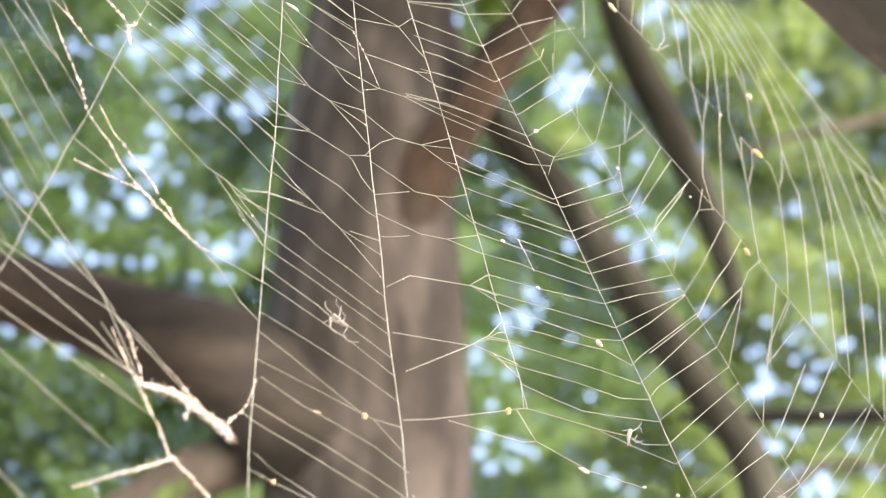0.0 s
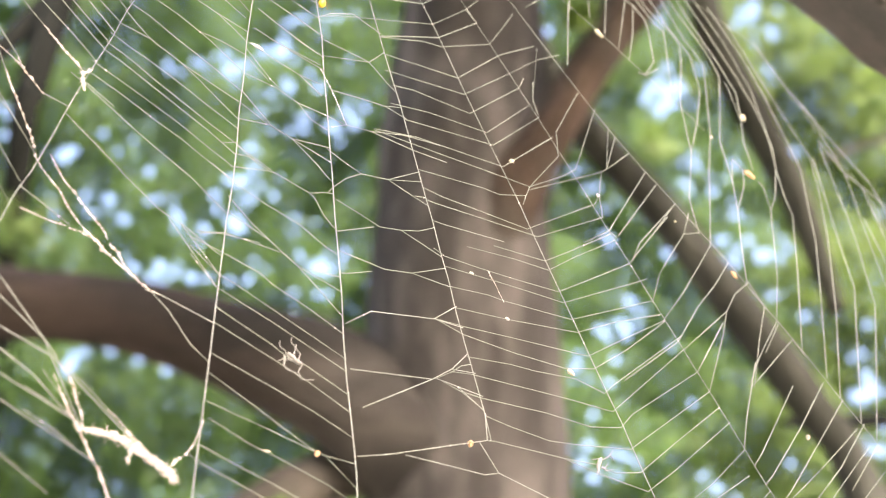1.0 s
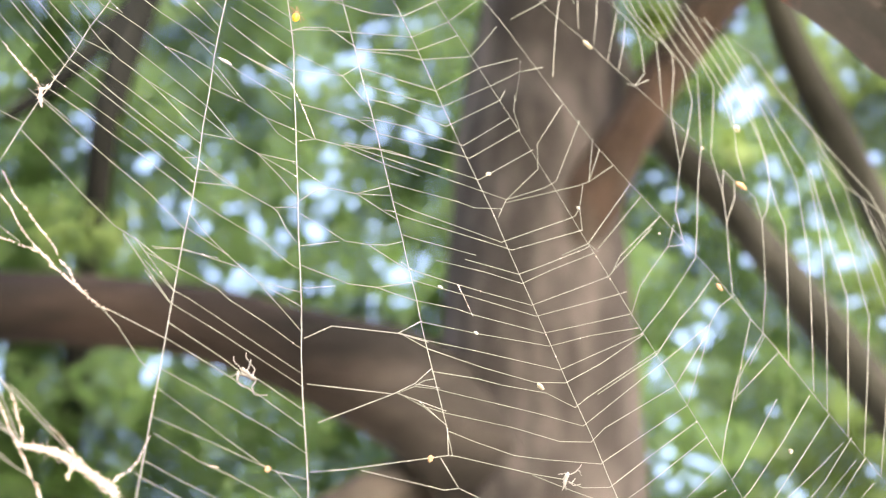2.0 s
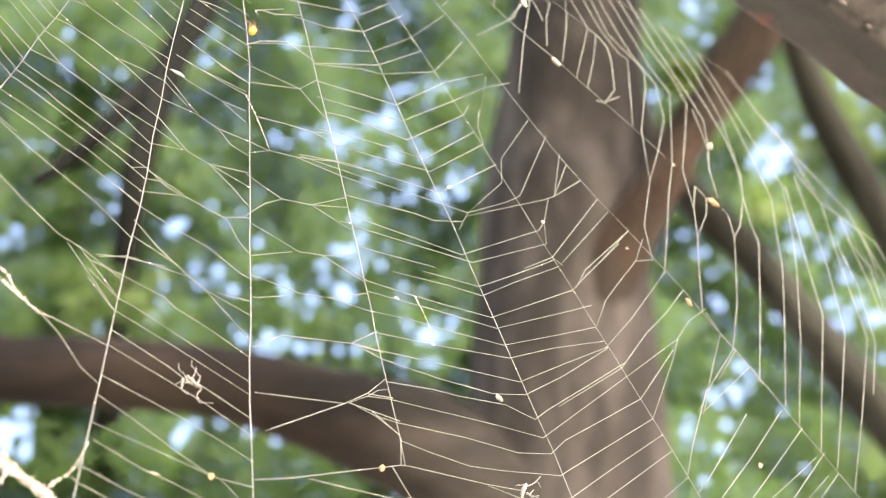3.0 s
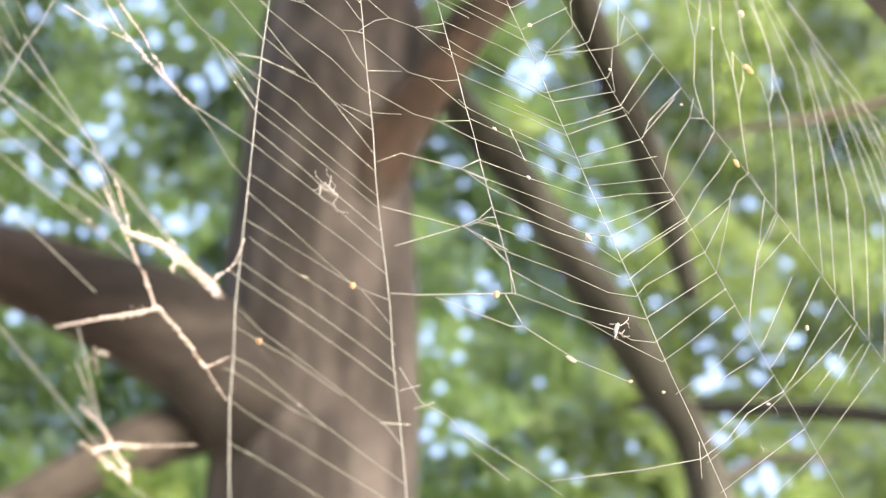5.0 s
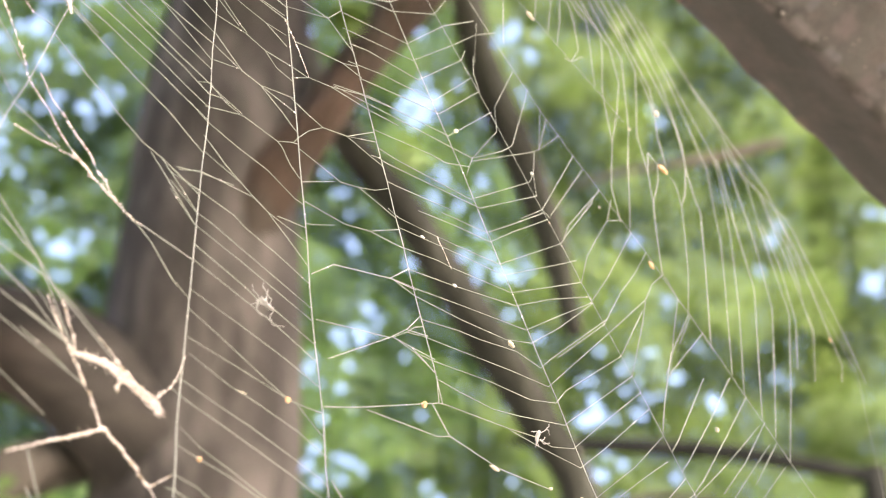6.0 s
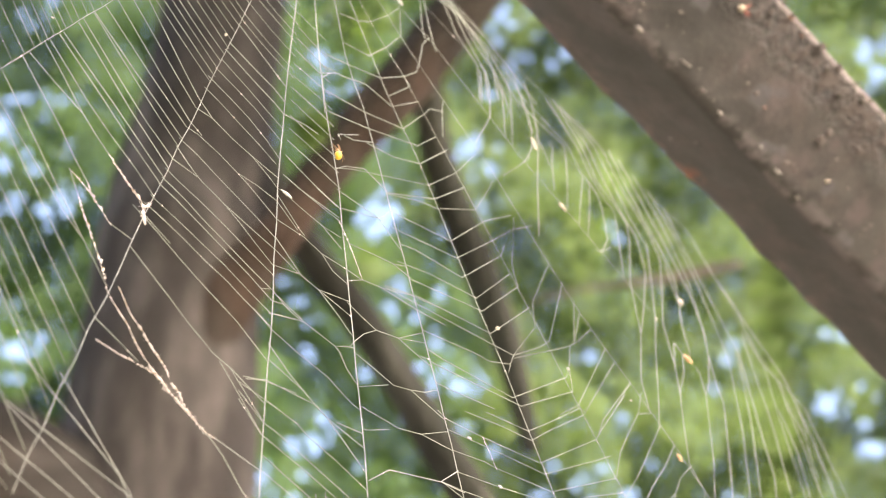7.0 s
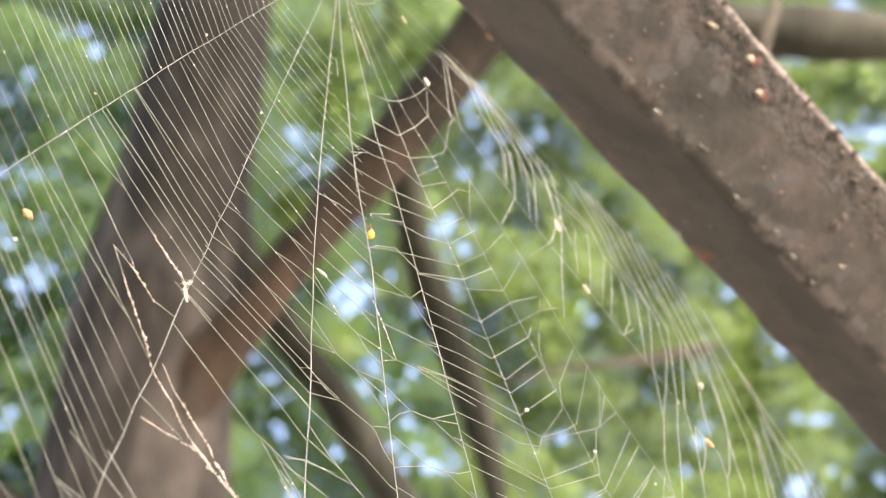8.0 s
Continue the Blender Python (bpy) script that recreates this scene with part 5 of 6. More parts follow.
def strand(name, run, rad, fuzz, label, seed):
    """A matted strand: short uneven filaments laid along it, beaded, with fibres sticking out."""
    r = random.Random(seed)
    thick = max(rad)
    pts = curve_points([(*spot(*p), q) for p, q in zip(run, rad)], 18)
    v, f = [], []

    def add(path, radii, sides):
        tv, tf = tube(path, radii, sides)
        base = len(v)
        v.extend(tv)
        f.extend(tuple(base + q for q in t) for t in tf)
    n = len(pts)
    # one thin core, then overlapping pieces
    add([p[:3] for p in pts], [0.00005] * n, 5)
    if thick > 0.85:
        for c in range(int(120 * max(1.0, n / 50))):
            span = r.randint(4, 11)
            a = r.randrange(0, max(1, n - span))
            ph, path, radii = r.uniform(0, 50), [], []
            side = Vector((r.gauss(0, 1), r.gauss(0, 1), r.gauss(0, 0.8)))
            for k, p in enumerate(pts[a:a + span]):
                o = Vector(p[:3])
                w = o * 1500
                off = Vector((noise.noise(w + Vector((ph, 0, 0))), noise.noise(w + Vector((0, ph, 0))), noise.noise(w + Vector((0, 0, ph))))) * 0.45 + side * 0.33
                path.append(o + off * p[3] * 0.001)
                bead = 0.55 + 0.9 * noise.noise(w * 1.7 + Vector((ph, ph, 0)))
                end = min(1.0, 0.25 + min(k, span - 1 - k) * 0.5)
                radii.append(max(0.045, min(0.17, p[3] * 0.4) * max(0.12, bead) * end) * 0.001)
            if len(path) > 2:
                add(path, radii, 6)
    else:
        # beads of dust and old silk, with bare thread between them
        way = [Vector(p[:3]) for p in pts]
        i, s = 0, 0.0
        while i < n - 1:
            d = way[i + 1] - way[i]
            if s > d.length:
                s, i = s - d.length, i + 1
                continue
            c, ax = way[i] + d.normalized() * s, d.normalized()
            ln, q = r.uniform(0.35, 1.3) * 0.001, min(0.42, pts[i][3] * r.uniform(0.4, 1.0)) * 0.001
            lean = Vector((r.gauss(0, 1), r.gauss(0, 1), r.gauss(0, 1))) * q * 0.5
            path = [c + ax * ln * k / 5 + lean * (1 - abs(k - 2.5) / 2.5) + Vector((r.gauss(0, 1), r.gauss(0, 1), 0)) * q * 0.25 for k in range(6)]
            add(path, [max(0.00005, q * w * r.uniform(0.6, 1.25)) for w in (0.25, 0.8, 1.0, 0.9, 0.7, 0.2)], 6)
            s += ln * 0.8 + r.choice((0.0, 0.05, 0.1, 0.3) if pts[i][3] > 0.42 else (0.05, 0.2, 0.5, 0.9, 1.5)) * 0.001
    for _ in range(fuzz):
        i = r.randrange(n - 1)
        along = (Vector(pts[i + 1][:3]) - Vector(pts[i][:3])).normalized()
        d = (along * r.choice((-1, 1)) * r.uniform(0.8, 2.6) + Vector((r.gauss(0, 1), r.gauss(0, 1), r.gauss(0, 0.6)))).normalized()
        ln = (min(pts[i][3], 0.9) * r.uniform(0.6, 1.6) + 0.15) * 0.001
        c = Vector(pts[i][:3]) + Vector((r.gauss(0, 1), r.gauss(0, 1), 0)) * pts[i][3] * 0.0003
        bend = Vector((r.gauss(0, 1), r.gauss(0, 1), 0)) * ln * 0.3
        add([c, c + d * ln * 0.5 + bend * 0.4, c + d * ln + bend], [0.00008, 0.00006, 0.00003], 4)
    return link_mesh(name, v, f, SILK_OLD if thick > 0.85 else SILK_BEAD, web, label, smooth=False)


strand("matted_strand", [(266.1, -22.5), (264, -21.6), (263.1, -20.8), (263.3, -20.1), (263.9, -19.2), (264.6, -18.5), (265.7, -18.3)], [0.6, 0.85, 1.15, 1.25, 1.25, 1.1, 0.6], 260, "thick white matted silk bundle", 1)
strand("matted_strand", [(262.7, -18.5), (258.6, -18), (255.4, -17.7), (249.2, -17.4)], [0.5, 0.3, 0.22, 0.15], 10, "white silk cord", 2)
strand("matted_strand", [(262.6, -20.2), (264.7, -20.3), (267.3, -20.3)], [0.7, 0.55, 0.25], 40, "matted white silk tuft", 3)
strand("matted_strand", [(258.3, -21.7), (259.3, -21.1), (260.7, -20.6), (262.3, -20.1)], [0.12, 0.15, 0.35, 0.6], 40, "dusty white silk cord", 4)
strand("matted_strand", [(257.9, -24.2), (260.6, -23.7), (262.9, -23.3), (265.1, -22.8), (266.8, -22.5)], [0.12, 0.3, 0.25, 0.38, 0.4], 40, "dusty beaded silk cord", 5)
strand("matted_strand", [(256.3, -23.6), (258, -23.3), (260.3, -23), (263.2, -22.6), (265.8, -22.4)], [0.2, 0.36, 0.38, 0.36, 0.45], 40, "dusty beaded silk cord", 6)
strand("matted_strand", [(266.4, -22.5), (269.2, -22), (271.1, -21.7), (273.5, -21.2), (276.4, -20.8), (277.8, -20.6)], [0.35, 0.3, 0.45, 0.45, 0.5, 0.7], 60, "dusty white silk cord", 7)
strand("matted_strand", [(277.8, -20.6), (281.1, -21.2), (287.5, -22.4), (292.2, -23.2), (295.8, -23.8)], [0.6, 0.6, 0.32, 0.28, 0.25], 50, "dusty white silk cord", 8)
strand("matted_strand", [(277.7, -20.6), (278.5, -20), (280, -19.3), (281.7, -18.8), (283.1, -18.3)], [0.6, 0.5, 0.5, 0.45, 0.5], 50, "dusty white silk cord", 9)
strand("matted_strand", [(283.1, -18.3), (280.7, -17.9), (278.1, -17.5)], [0.3, 0.2, 0.15], 6, "white silk cord", 10)
strand("matted_strand", [(283.1, -18.3), (285.3, -17.8), (287.2, -17.3)], [0.15, 0.18, 0.1], 6, "thin dusty silk cord", 11)
strand("matted_strand", [(307.2, -22.3), (308.1, -21.5), (309.8, -21.1), (312.2, -20.6), (314, -20.3)], [0.2, 0.35, 0.7, 0.6, 0.5], 70, "matted white silk tangle", 12)
strand("matted_strand", [(313.6, -21.5), (310.7, -21), (307.9, -20.3), (305.3, -19.6), (299.9, -18.2)], [0.7, 0.6, 0.45, 0.2, 0.15], 40, "matted white silk tangle", 13)
strand("matted_strand", [(313.7, -22), (314, -21.5), (314.4, -20.8), (315, -20.3)], [0.15, 0.5, 0.6, 0.5], 40, "dusty white silk cord", 14)
strand("matted_strand", [(211, -29.3), (213.1, -28.5), (215, -27.4), (217.5, -26.6), (219.3, -25.9), (221, -24.8), (222, -24.2)], [0.16, 0.20, 0.24, 0.29, 0.32, 0.34, 0.40], 80, "dusty beaded silk cord", 15)
strand("matted_strand", [(207.7, -28.7), (210.2, -27.9), (211.8, -27.4), (212.7, -26.7), (215, -25.7), (217.1, -24.6), (219, -24.1)], [0.12, 0.20, 0.20, 0.29, 0.24, 0.32, 0.28], 70, "dusty beaded silk cord", 16)
strand("matted_strand", [(225.9, -28.6), (225, -27.9), (223.9, -27), (222.7, -26.4)], [0.12, 0.20, 0.22, 0.18], 16, "tan beaded silk cord", 17)
strand("matted_strand", [(222.5, -26.1), (221.6, -25.5), (221, -24.7), (221.9, -24.3)], [0.24, 0.28, 0.24, 0.28], 30, "dusty white silk cord", 18)
strand("matted_strand", [(221.9, -24.3), (222.8, -23.5), (223.6, -22.6), (224.2, -22), (224.7, -21.3), (224.4, -20.7)], [0.40, 0.48, 0.48, 0.32, 0.20, 0.10], 60, "dusty white silk cord", 19)
strand("matted_strand", [(219.7, -23.9), (220.9, -23.3), (223.6, -22.6)], [0.32, 0.40, 0.40], 24, "dusty white silk cord", 20)
strand("matted_strand", [(176.1, -33.3), (177.4, -32.1), (178.8, -30.6), (179.8, -29.7), (182.5, -29.3), (184.1, -29.0)], [0.2, 0.32, 0.36, 0.6, 0.8, 0.5], 70, "white matted silk tuft", 28)
strand("matted_strand", [(178.1, -29.2), (179.4, -29.3), (180.6, -29.5)], [0.4, 0.5, 0.6], 24, "white matted silk tuft", 29)
strand("matted_strand", [(195.7, -33.2), (198.9, -32.3), (203.3, -31.0), (209.3, -29.5)], [0.15, 0.28, 0.26, 0.42], 40, "dusty beaded silk cord", 30)
strand("matted_strand", [(189.5, -33.3), (191.8, -32.5), (192.9, -31.6), (193.9, -30.9)], [0.12, 0.3, 0.3, 0.2], 26, "dusty beaded silk cord", 31)
strand("matted_strand", [(191.0, -34.5), (191.1, -33.4), (191.5, -32.6)], [0.14, 0.2, 0.26], 16, "dusty beaded silk cord", 32)
strand("matted_strand", [(131, -10), (138, -8.6), (145.8, -7.5)], [0.22, 0.24, 0.18], 0, "thick dangling silk strand", 35)
strand("matted_strand", [(175.9, 4.4), (179.5, 4.7), (183.5, 4.9)], [0.2, 0.2, 0.18], 0, "short upright silk strand", 36)

strand("matted_strand", [(20.8, -6.6), (26, -1.5), (31, 1), (38, 2.6)], [0.1, 0.22, 0.26, 0.12], 2, "thick white silk strand near the hub", 37)

# tiny droplets and dust caught on the threads
dv, df = [], []
for k in range(960):
    run = rnd.choice(ALL_PATHS if k < 700 else ALL_PATHS[1:8])
    i = rnd.randrange(len(run) - 1)
    c = run[i].lerp(run[i + 1], rnd.random())
    along = (run[i + 1] - run[i]).normalized()
    r = rnd.choice((0.08, 0.09, 0.10, 0.11, 0.12, 0.14, 0.2)) * 0.001
    base = len(dv)
    for w in (Vector((1, 0, 0)), Vector((-1, 0, 0)), Vector((0, 1, 0)), Vector((0, -1, 0)), Vector((0, 0, 1)), Vector((0, 0, -1))):
        dv.append(c + w * r * rnd.uniform(0.7, 1.2) + along * (w.dot(along) * r * 1.1))
    for f in ((0, 2, 4), (2, 1, 4), (1, 3, 4), (3, 0, 4), (2, 0, 5), (1, 2, 5), (3, 1, 5), (0, 3, 5)):
        df.append(tuple(base + k for k in f))
tagged(link_mesh("dust", dv, df, SILK_OLD, web, "pale specks of dust on the threads"), kind="stuff")

# ---- things caught in the web ----
TAN = plain("tan_husk", (0.5, 0.3, 0.155), 0.6)
CREAM = plain("cream_husk", (0.44, 0.39, 0.29), 0.6)
WHITE = plain("white_flake", (0.46, 0.45, 0.41), 0.6)
YELLOW = plain("yellow_body", (0.56, 0.37, 0.022), 0.35)
AMBER = plain("amber_leg", (0.22, 0.12, 0.05), 0.5)
GREY = plain("grey_husk", (0.21, 0.2, 0.19), 0.6)
DARK = plain("dark_body", (0.05, 0.035, 0.025), 0.5)
WING = plain("pale_wing", (0.16, 0.15, 0.13), 0.4)
WING.node_tree.nodes["Principled BSDF"].inputs["Alpha"].default_value = 0.45


def blob(bm, centre, axes, turn=0.0, wob=0.12, seed=0):
    m = Matrix.Translation(centre) @ Matrix.Rotation(turn, 4, "Z") @ Matrix.Diagonal((*axes, 1))
    res = bmesh.ops.create_icosphere(bm, subdivisions=2, radius=1.0)
    for v in res["verts"]:
        v.co *= 1 + wob * noise.noise(v.co * 1.7 + Vector((seed, 0, 0)))
        v.co = m @ v.co
    for f in bm.faces:
        f.smooth = True


def caught(name, label, category, r, a, turn=0.0, group=""):
    ob = thing(name, label, category, group=group)
    ob.matrix_basis = WEB_FRAME @ Matrix.Translation(spot(r, a, 0.0)) @ Matrix.Rotation(radians(turn), 4, "Z")
    return ob


def speck(r, a, length, width, turn, mat, label, name="seed_husk", seed=0):
    ob = caught(name, label, "debris", r, a, turn, "bits caught in the web")
    bm = bmesh.new()
    blob(bm, (0, 0, 0), (length * 0.0005, width * 0.0005, width * 0.00045), 0, 0.45, seed)
    blob(bm, (length * 0.00042, width * 0.0001, 0), (width * 0.0003, width * 0.00025, width * 0.0003), 0.4, 0.2, seed + 1)
    blob(bm, (-length * 0.0003, -width * 0.0003, 0.0001), (width * 0.0004, width * 0.0002, width * 0.0002), 0.9, 0.4, seed + 2)
    part("shell", bm, mat, ob)
    return ob


speck(140.2, 13.5, 1.6, 0.9, 20, CREAM, "cream seed husk stuck to a thread", "seed_husk", 0)
speck(200.7, 8.9, 1.9, 1.1, -40, CREAM, "cream torn husk caught on the threads", "seed_husk", 1)
speck(167, 50.3, 3.4, 1.5, -25, TAN, "tan oblong seed hanging in the web", "seed_husk", 2)
speck(159.3, 58.4, 1.8, 1.6, 60, CREAM, "round cream seed on a thread", "seed_husk", 3)
speck(181.6, 35.3, 2.2, 1, -60, TAN, "small tan husk between threads", "seed_husk", 4)
speck(243.5, -11.5, 1, 0.9, 0, TAN, "amber droplet-like seed on a thread", "seed_husk", 5)
speck(177.8, 2.6, 1.2, 0.6, -15, WHITE, "white flake on a thread", "flake", 6)
speck(188.7, 4.7, 1, 0.7, -15, WHITE, "white flake on a thread", "flake", 7)
speck(135.9, -17.3, 3, 0.8, -15, WHITE, "long white flake lying across threads", "flake", 8)
speck(111.1, 48.8, 3, 1.2, -45, CREAM, "pale yellow pointed seed", "seed_husk", 9)
speck(150.1, 23.9, 0.9, 0.8, 0, WHITE, "tiny white grain on a thread", "flake", 10)
speck(236.1, 3, 2.8, 0.9, -15, CREAM, "pale torn leaf scrap on a thick thread", "leaf_scrap", 11)
speck(237.6, 7.5, 0.9, 0.8, 0, CREAM, "small cream grain on a thread", "flake", 12)
speck(226.2, -1.6, 0.9, 1.5, 10, TAN, "tan grain on a cross thread", "seed_husk", 13)
speck(238.7, 10.1, 1, 0.7, 0, CREAM, "small cream grain on a thread", "flake", 14)
speck(208, -39.2, 2.2, 1.5, -40, TAN, "tan dry husk wrapped in silk", "seed_husk", 15)
speck(217, -38.6, 0.8, 0.8, 0, WHITE, "white grain on a thread", "flake", 16)
speck(26.1, 78.5, 2.6, 0.8, -50, CREAM, "pale narrow seed on a thread", "seed_husk", 17)
speck(39.6, 46.1, 2.4, 1.1, -60, WHITE, "white pointed flake on a thread", "flake", 18)
speck(162.4, 32.9, 0.8, 0.6, 0, CREAM, "small cream grain on a thread", "flake", 19)
speck(152.5, 50.3, 1, 0.8, 0, CREAM, "small cream grain on a thread", "flake", 20)
speck(270, -16.2, 1, 0.9, 40, TAN, "three-cornered tan scrap on a thread", "leaf_scrap", 21)
speck(243.1, -11.5, 1.1, 1, 0, TAN, "amber grain on a thread", "seed_husk", 22)
speck(248.3, -14.2, 2.4, 0.3, 0, CREAM, "thin straw scrap lying on threads", "straw_scrap", 23)
speck(239.2, 53.9, 1.2, 0.7, -70, TAN, "small tan husk on an outer thread", "seed_husk", 24)
speck(225.5, 29.5, 0.5, 1.4, 0, CREAM, "thin pale scrap in the web", "straw_scrap", 25)
speck(125.7, -42.2, 0.8, 0.35, 30, CREAM, "white grain on a radial thread", "flake", 26)
speck(100.2, -30.3, 0.35, 0.9, 0, CREAM, "cream scrap on a radial thread", "flake", 27)
speck(96.5, -42.9, 0.5, 0.8, 0, CREAM, "cream scrap on a radial thread", "flake", 28)
speck(157.4, -43, 0.9, 0.35, 0, CREAM, "cream scrap between threads", "flake", 29)


def on_rail(name, label, s, u, length, width, turn, mat, legs=0, seed=0, below=False):
    """A small husk stuck to the rail's front face, or the face below it: s metres along it, u of its width across."""
    d, across, other = Vector(RAIL_DIR), Vector(RAIL_SIDE), Vector(RAIL_UNDER)
    if below:
        across, other = other, across
    up = d.cross(across).normalized()
    if up.dot(other) > 0:
        up = -up
    ob = thing(name, label, "debris", group="bits stuck to the rail")
    p = Vector(RAIL_A) + d * s + across * u + up * width * 0.00045
    ob.matrix_basis = Matrix.Translation(p) @ Matrix((d, up.cross(d), up)).transposed().to_4x4() @ Matrix.Rotation(radians(turn), 4, "Z")
    bm = bmesh.new()
    blob(bm, (0, 0, 0), (length * 0.0005, width * 0.0005, width * 0.00045), 0, 0.3, seed)
    blob(bm, (length * 0.0004, width * 0.00012, 0), (width * 0.00032, width * 0.00026, width * 0.0003), 0.4, 0.2, seed + 1)
    part("shell", bm, mat, ob)
    rg = random.Random(seed)
    for _ in range(legs):
        w = rg.uniform(-0.9, 0.9)
        e = Vector((math.cos(w), math.sin(w), 0.1)) * 0.001
        v, f = tube([Vector((0.0003, 0, 0)), e * rg.uniform(1.2, 1.8) + Vector((0, 0, 0.0006)), e * rg.uniform(2.6, 4.4) + Vector((0, 0, 0.0002))], [0.0003, 0.00026, 0.00016], 5)
        link_mesh("leg", v, f, REDDISH, ob)
    return ob


REDDISH = plain("reddish_leg", (0.27, 0.09, 0.07), 0.6)
PINKISH = plain("pinkish_chip", (0.17, 0.10, 0.075), 0.7)
HUSK = plain("dusty_cream_husk", (0.34, 0.29, 0.22), 0.7)
CLOD = plain("dry_dirt", (0.07, 0.058, 0.05), 0.9)
TAN_CHIP = plain("pale_orange_chip", (0.3, 0.19, 0.13), 0.7)
PALE_CHIP = plain("pale_grey_chip", (0.20, 0.18, 0.165), 0.7)
on_rail("seed_husk", "cream round husk with reddish legs on the rail", -0.0201, 0.828, 3.2, 2.7, 10, HUSK, 4, 0)
on_rail("seed_husk", "cream round husk with reddish legs on the rail", -0.0100, 0.704, 2.9, 2.6, 40, HUSK, 5, 1)
on_rail("seed_husk", "long cream husk stuck to the rail", -0.0369, 0.791, 4.2, 1.3, 20, HUSK, 0, 2)
on_rail("seed_husk", "small white capsule stuck to the rail", 0.0529, 0.286, 2.4, 1.1, 38, HUSK, 0, 3)
on_rail("chip", "pinkish chip near the upper edge of the rail", 0.0047, 0.932, 1.8, 1.2, 0, PINKISH, 0, 4)
on_rail("chip", "pinkish chip near the upper edge of the rail", 0.0117, 0.901, 1.6, 1.1, 0, PINKISH, 0, 5)
on_rail("chip", "pale flake on the ridge of the rail", -0.0117, 0.119, 2.6, 1, 0, PALE_CHIP, 0, 6)
on_rail("chip", "pale flake on the ridge of the rail", 0.0490, 0.035, 1.8, 1, 0, PALE_CHIP, 0, 7)
on_rail("chip", "pinkish chip on the rail", -0.0490, 0.160, 1.4, 1, 10, PINKISH, 0, 8)
on_rail("chip", "pinkish chip on the rail", 0.0191, 0.325, 1.2, 1, 10, PINKISH, 0, 9)
for s, u, length, width in ((-0.0303, 0.045, 3.2, 1.3), (0.009, 0.05, 2.2, 1.2), (0.0376, 0.06, 3.0, 1.2), (0.0271, 0.095, 1.6, 1.2), (-0.0094, 0.129, 1.4, 0.9)):
    on_rail("chip", "pale flake on the ridge of the rail", s, u, length, width, 8, PALE_CHIP, 0, int(s * 1000) + 60)
for s, u, length, width in ((0.0186, 0.94, 2.0, 1.3), (0.0352, 0.803, 2.6, 1.8), (-0.0401, 0.861, 2.4, 1.5), (0.026, 0.87, 2.2, 1.6), (-0.0285, 0.9, 1.8, 1.2), (0.0425, 0.9, 2.4, 1.6)):
    on_rail("dirt_clod", "brown crumb of dirt near the upper edge of the rail", s, u, length, width, 30, CLOD, 0, int(s * 1000) + 90)
on_rail("chip", "pale orange chip on the lower edge of the rail", -0.0774, 0.97, 3.0, 1.5, 12, TAN_CHIP, 0, 21, below=True)
on_rail("chip", "tiny pale speck on the underside of the rail", 0.0128, 0.727, 1.2, 0.7, 20, PALE_CHIP, 0, 22, below=True)
on_rail("chip", "tiny pale speck on the underside of the rail", 0.0169, 0.481, 0.9, 0.5, 20, PALE_CHIP, 0, 23, below=True)
on_rail("chip", "pale chip on the lower edge of the rail", 0.0169, 0.926, 1.8, 0.9, 0, PALE_CHIP, 0, 24, below=True)


def leggy(name, label, category, r, a, turn, mats, body, legs, scale=1.0, seed=0, curl=25, thin=1.0):
    """A small spider-like or insect-like body with bent legs. body: (name, centre, axes, material)."""
    rg = random.Random(seed)
    ob = caught(name, label, category, r, a, turn)
    for nm, c, ax, mt in body:
        bm = bmesh.new()
        blob(bm, Vector(c) * scale * 0.001, [q * scale * 0.001 for q in ax], 0, 0.1, seed)
        part(nm, bm, mt, ob)
    for ang, ln, start in legs:
        turn2 = curl * rg.uniform(0.6, 1.3) * (1 if ang > 0 else -1) * (1 if rg.random() > 0.2 else -0.6)
        p, path = Vector((start, 0, 0)) * scale * 0.001, []
        for k in range(8):
            path.append(p.copy())
            w = radians(ang + turn2 * (k / 7) ** 1.3)
            p += Vector((math.cos(w), math.sin(w), 0.3 - 0.12 * k)) * (ln * scale * 0.001 / 7)
        v, f = tube(path, [(0.16 - 0.013 * k) * thin * scale * 0.001 for k in range(8)], 5)
        link_mesh("leg", v, f, mats, ob)
    return ob


leggy("spider", "tiny spider with a bright yellow abdomen", "spider", 107.4, -9.2, 250, AMBER,
      [("abdomen", (0.7, 0, 0.2), (1.35, 0.95, 0.9), YELLOW), ("head", (-0.95, 0, 0.1), (0.75, 0.6, 0.5), AMBER)],
      [(60, 2.6, -0.6), (100, 2.4, -0.8), (130, 2.6, -1.0), (160, 3.0, -1.2), (-60, 2.6, -0.6), (-100, 2.4, -0.8), (-130, 2.6, -1.0), (-160, 3.0, -1.2)], 1.0, 4, 70, 0.8)


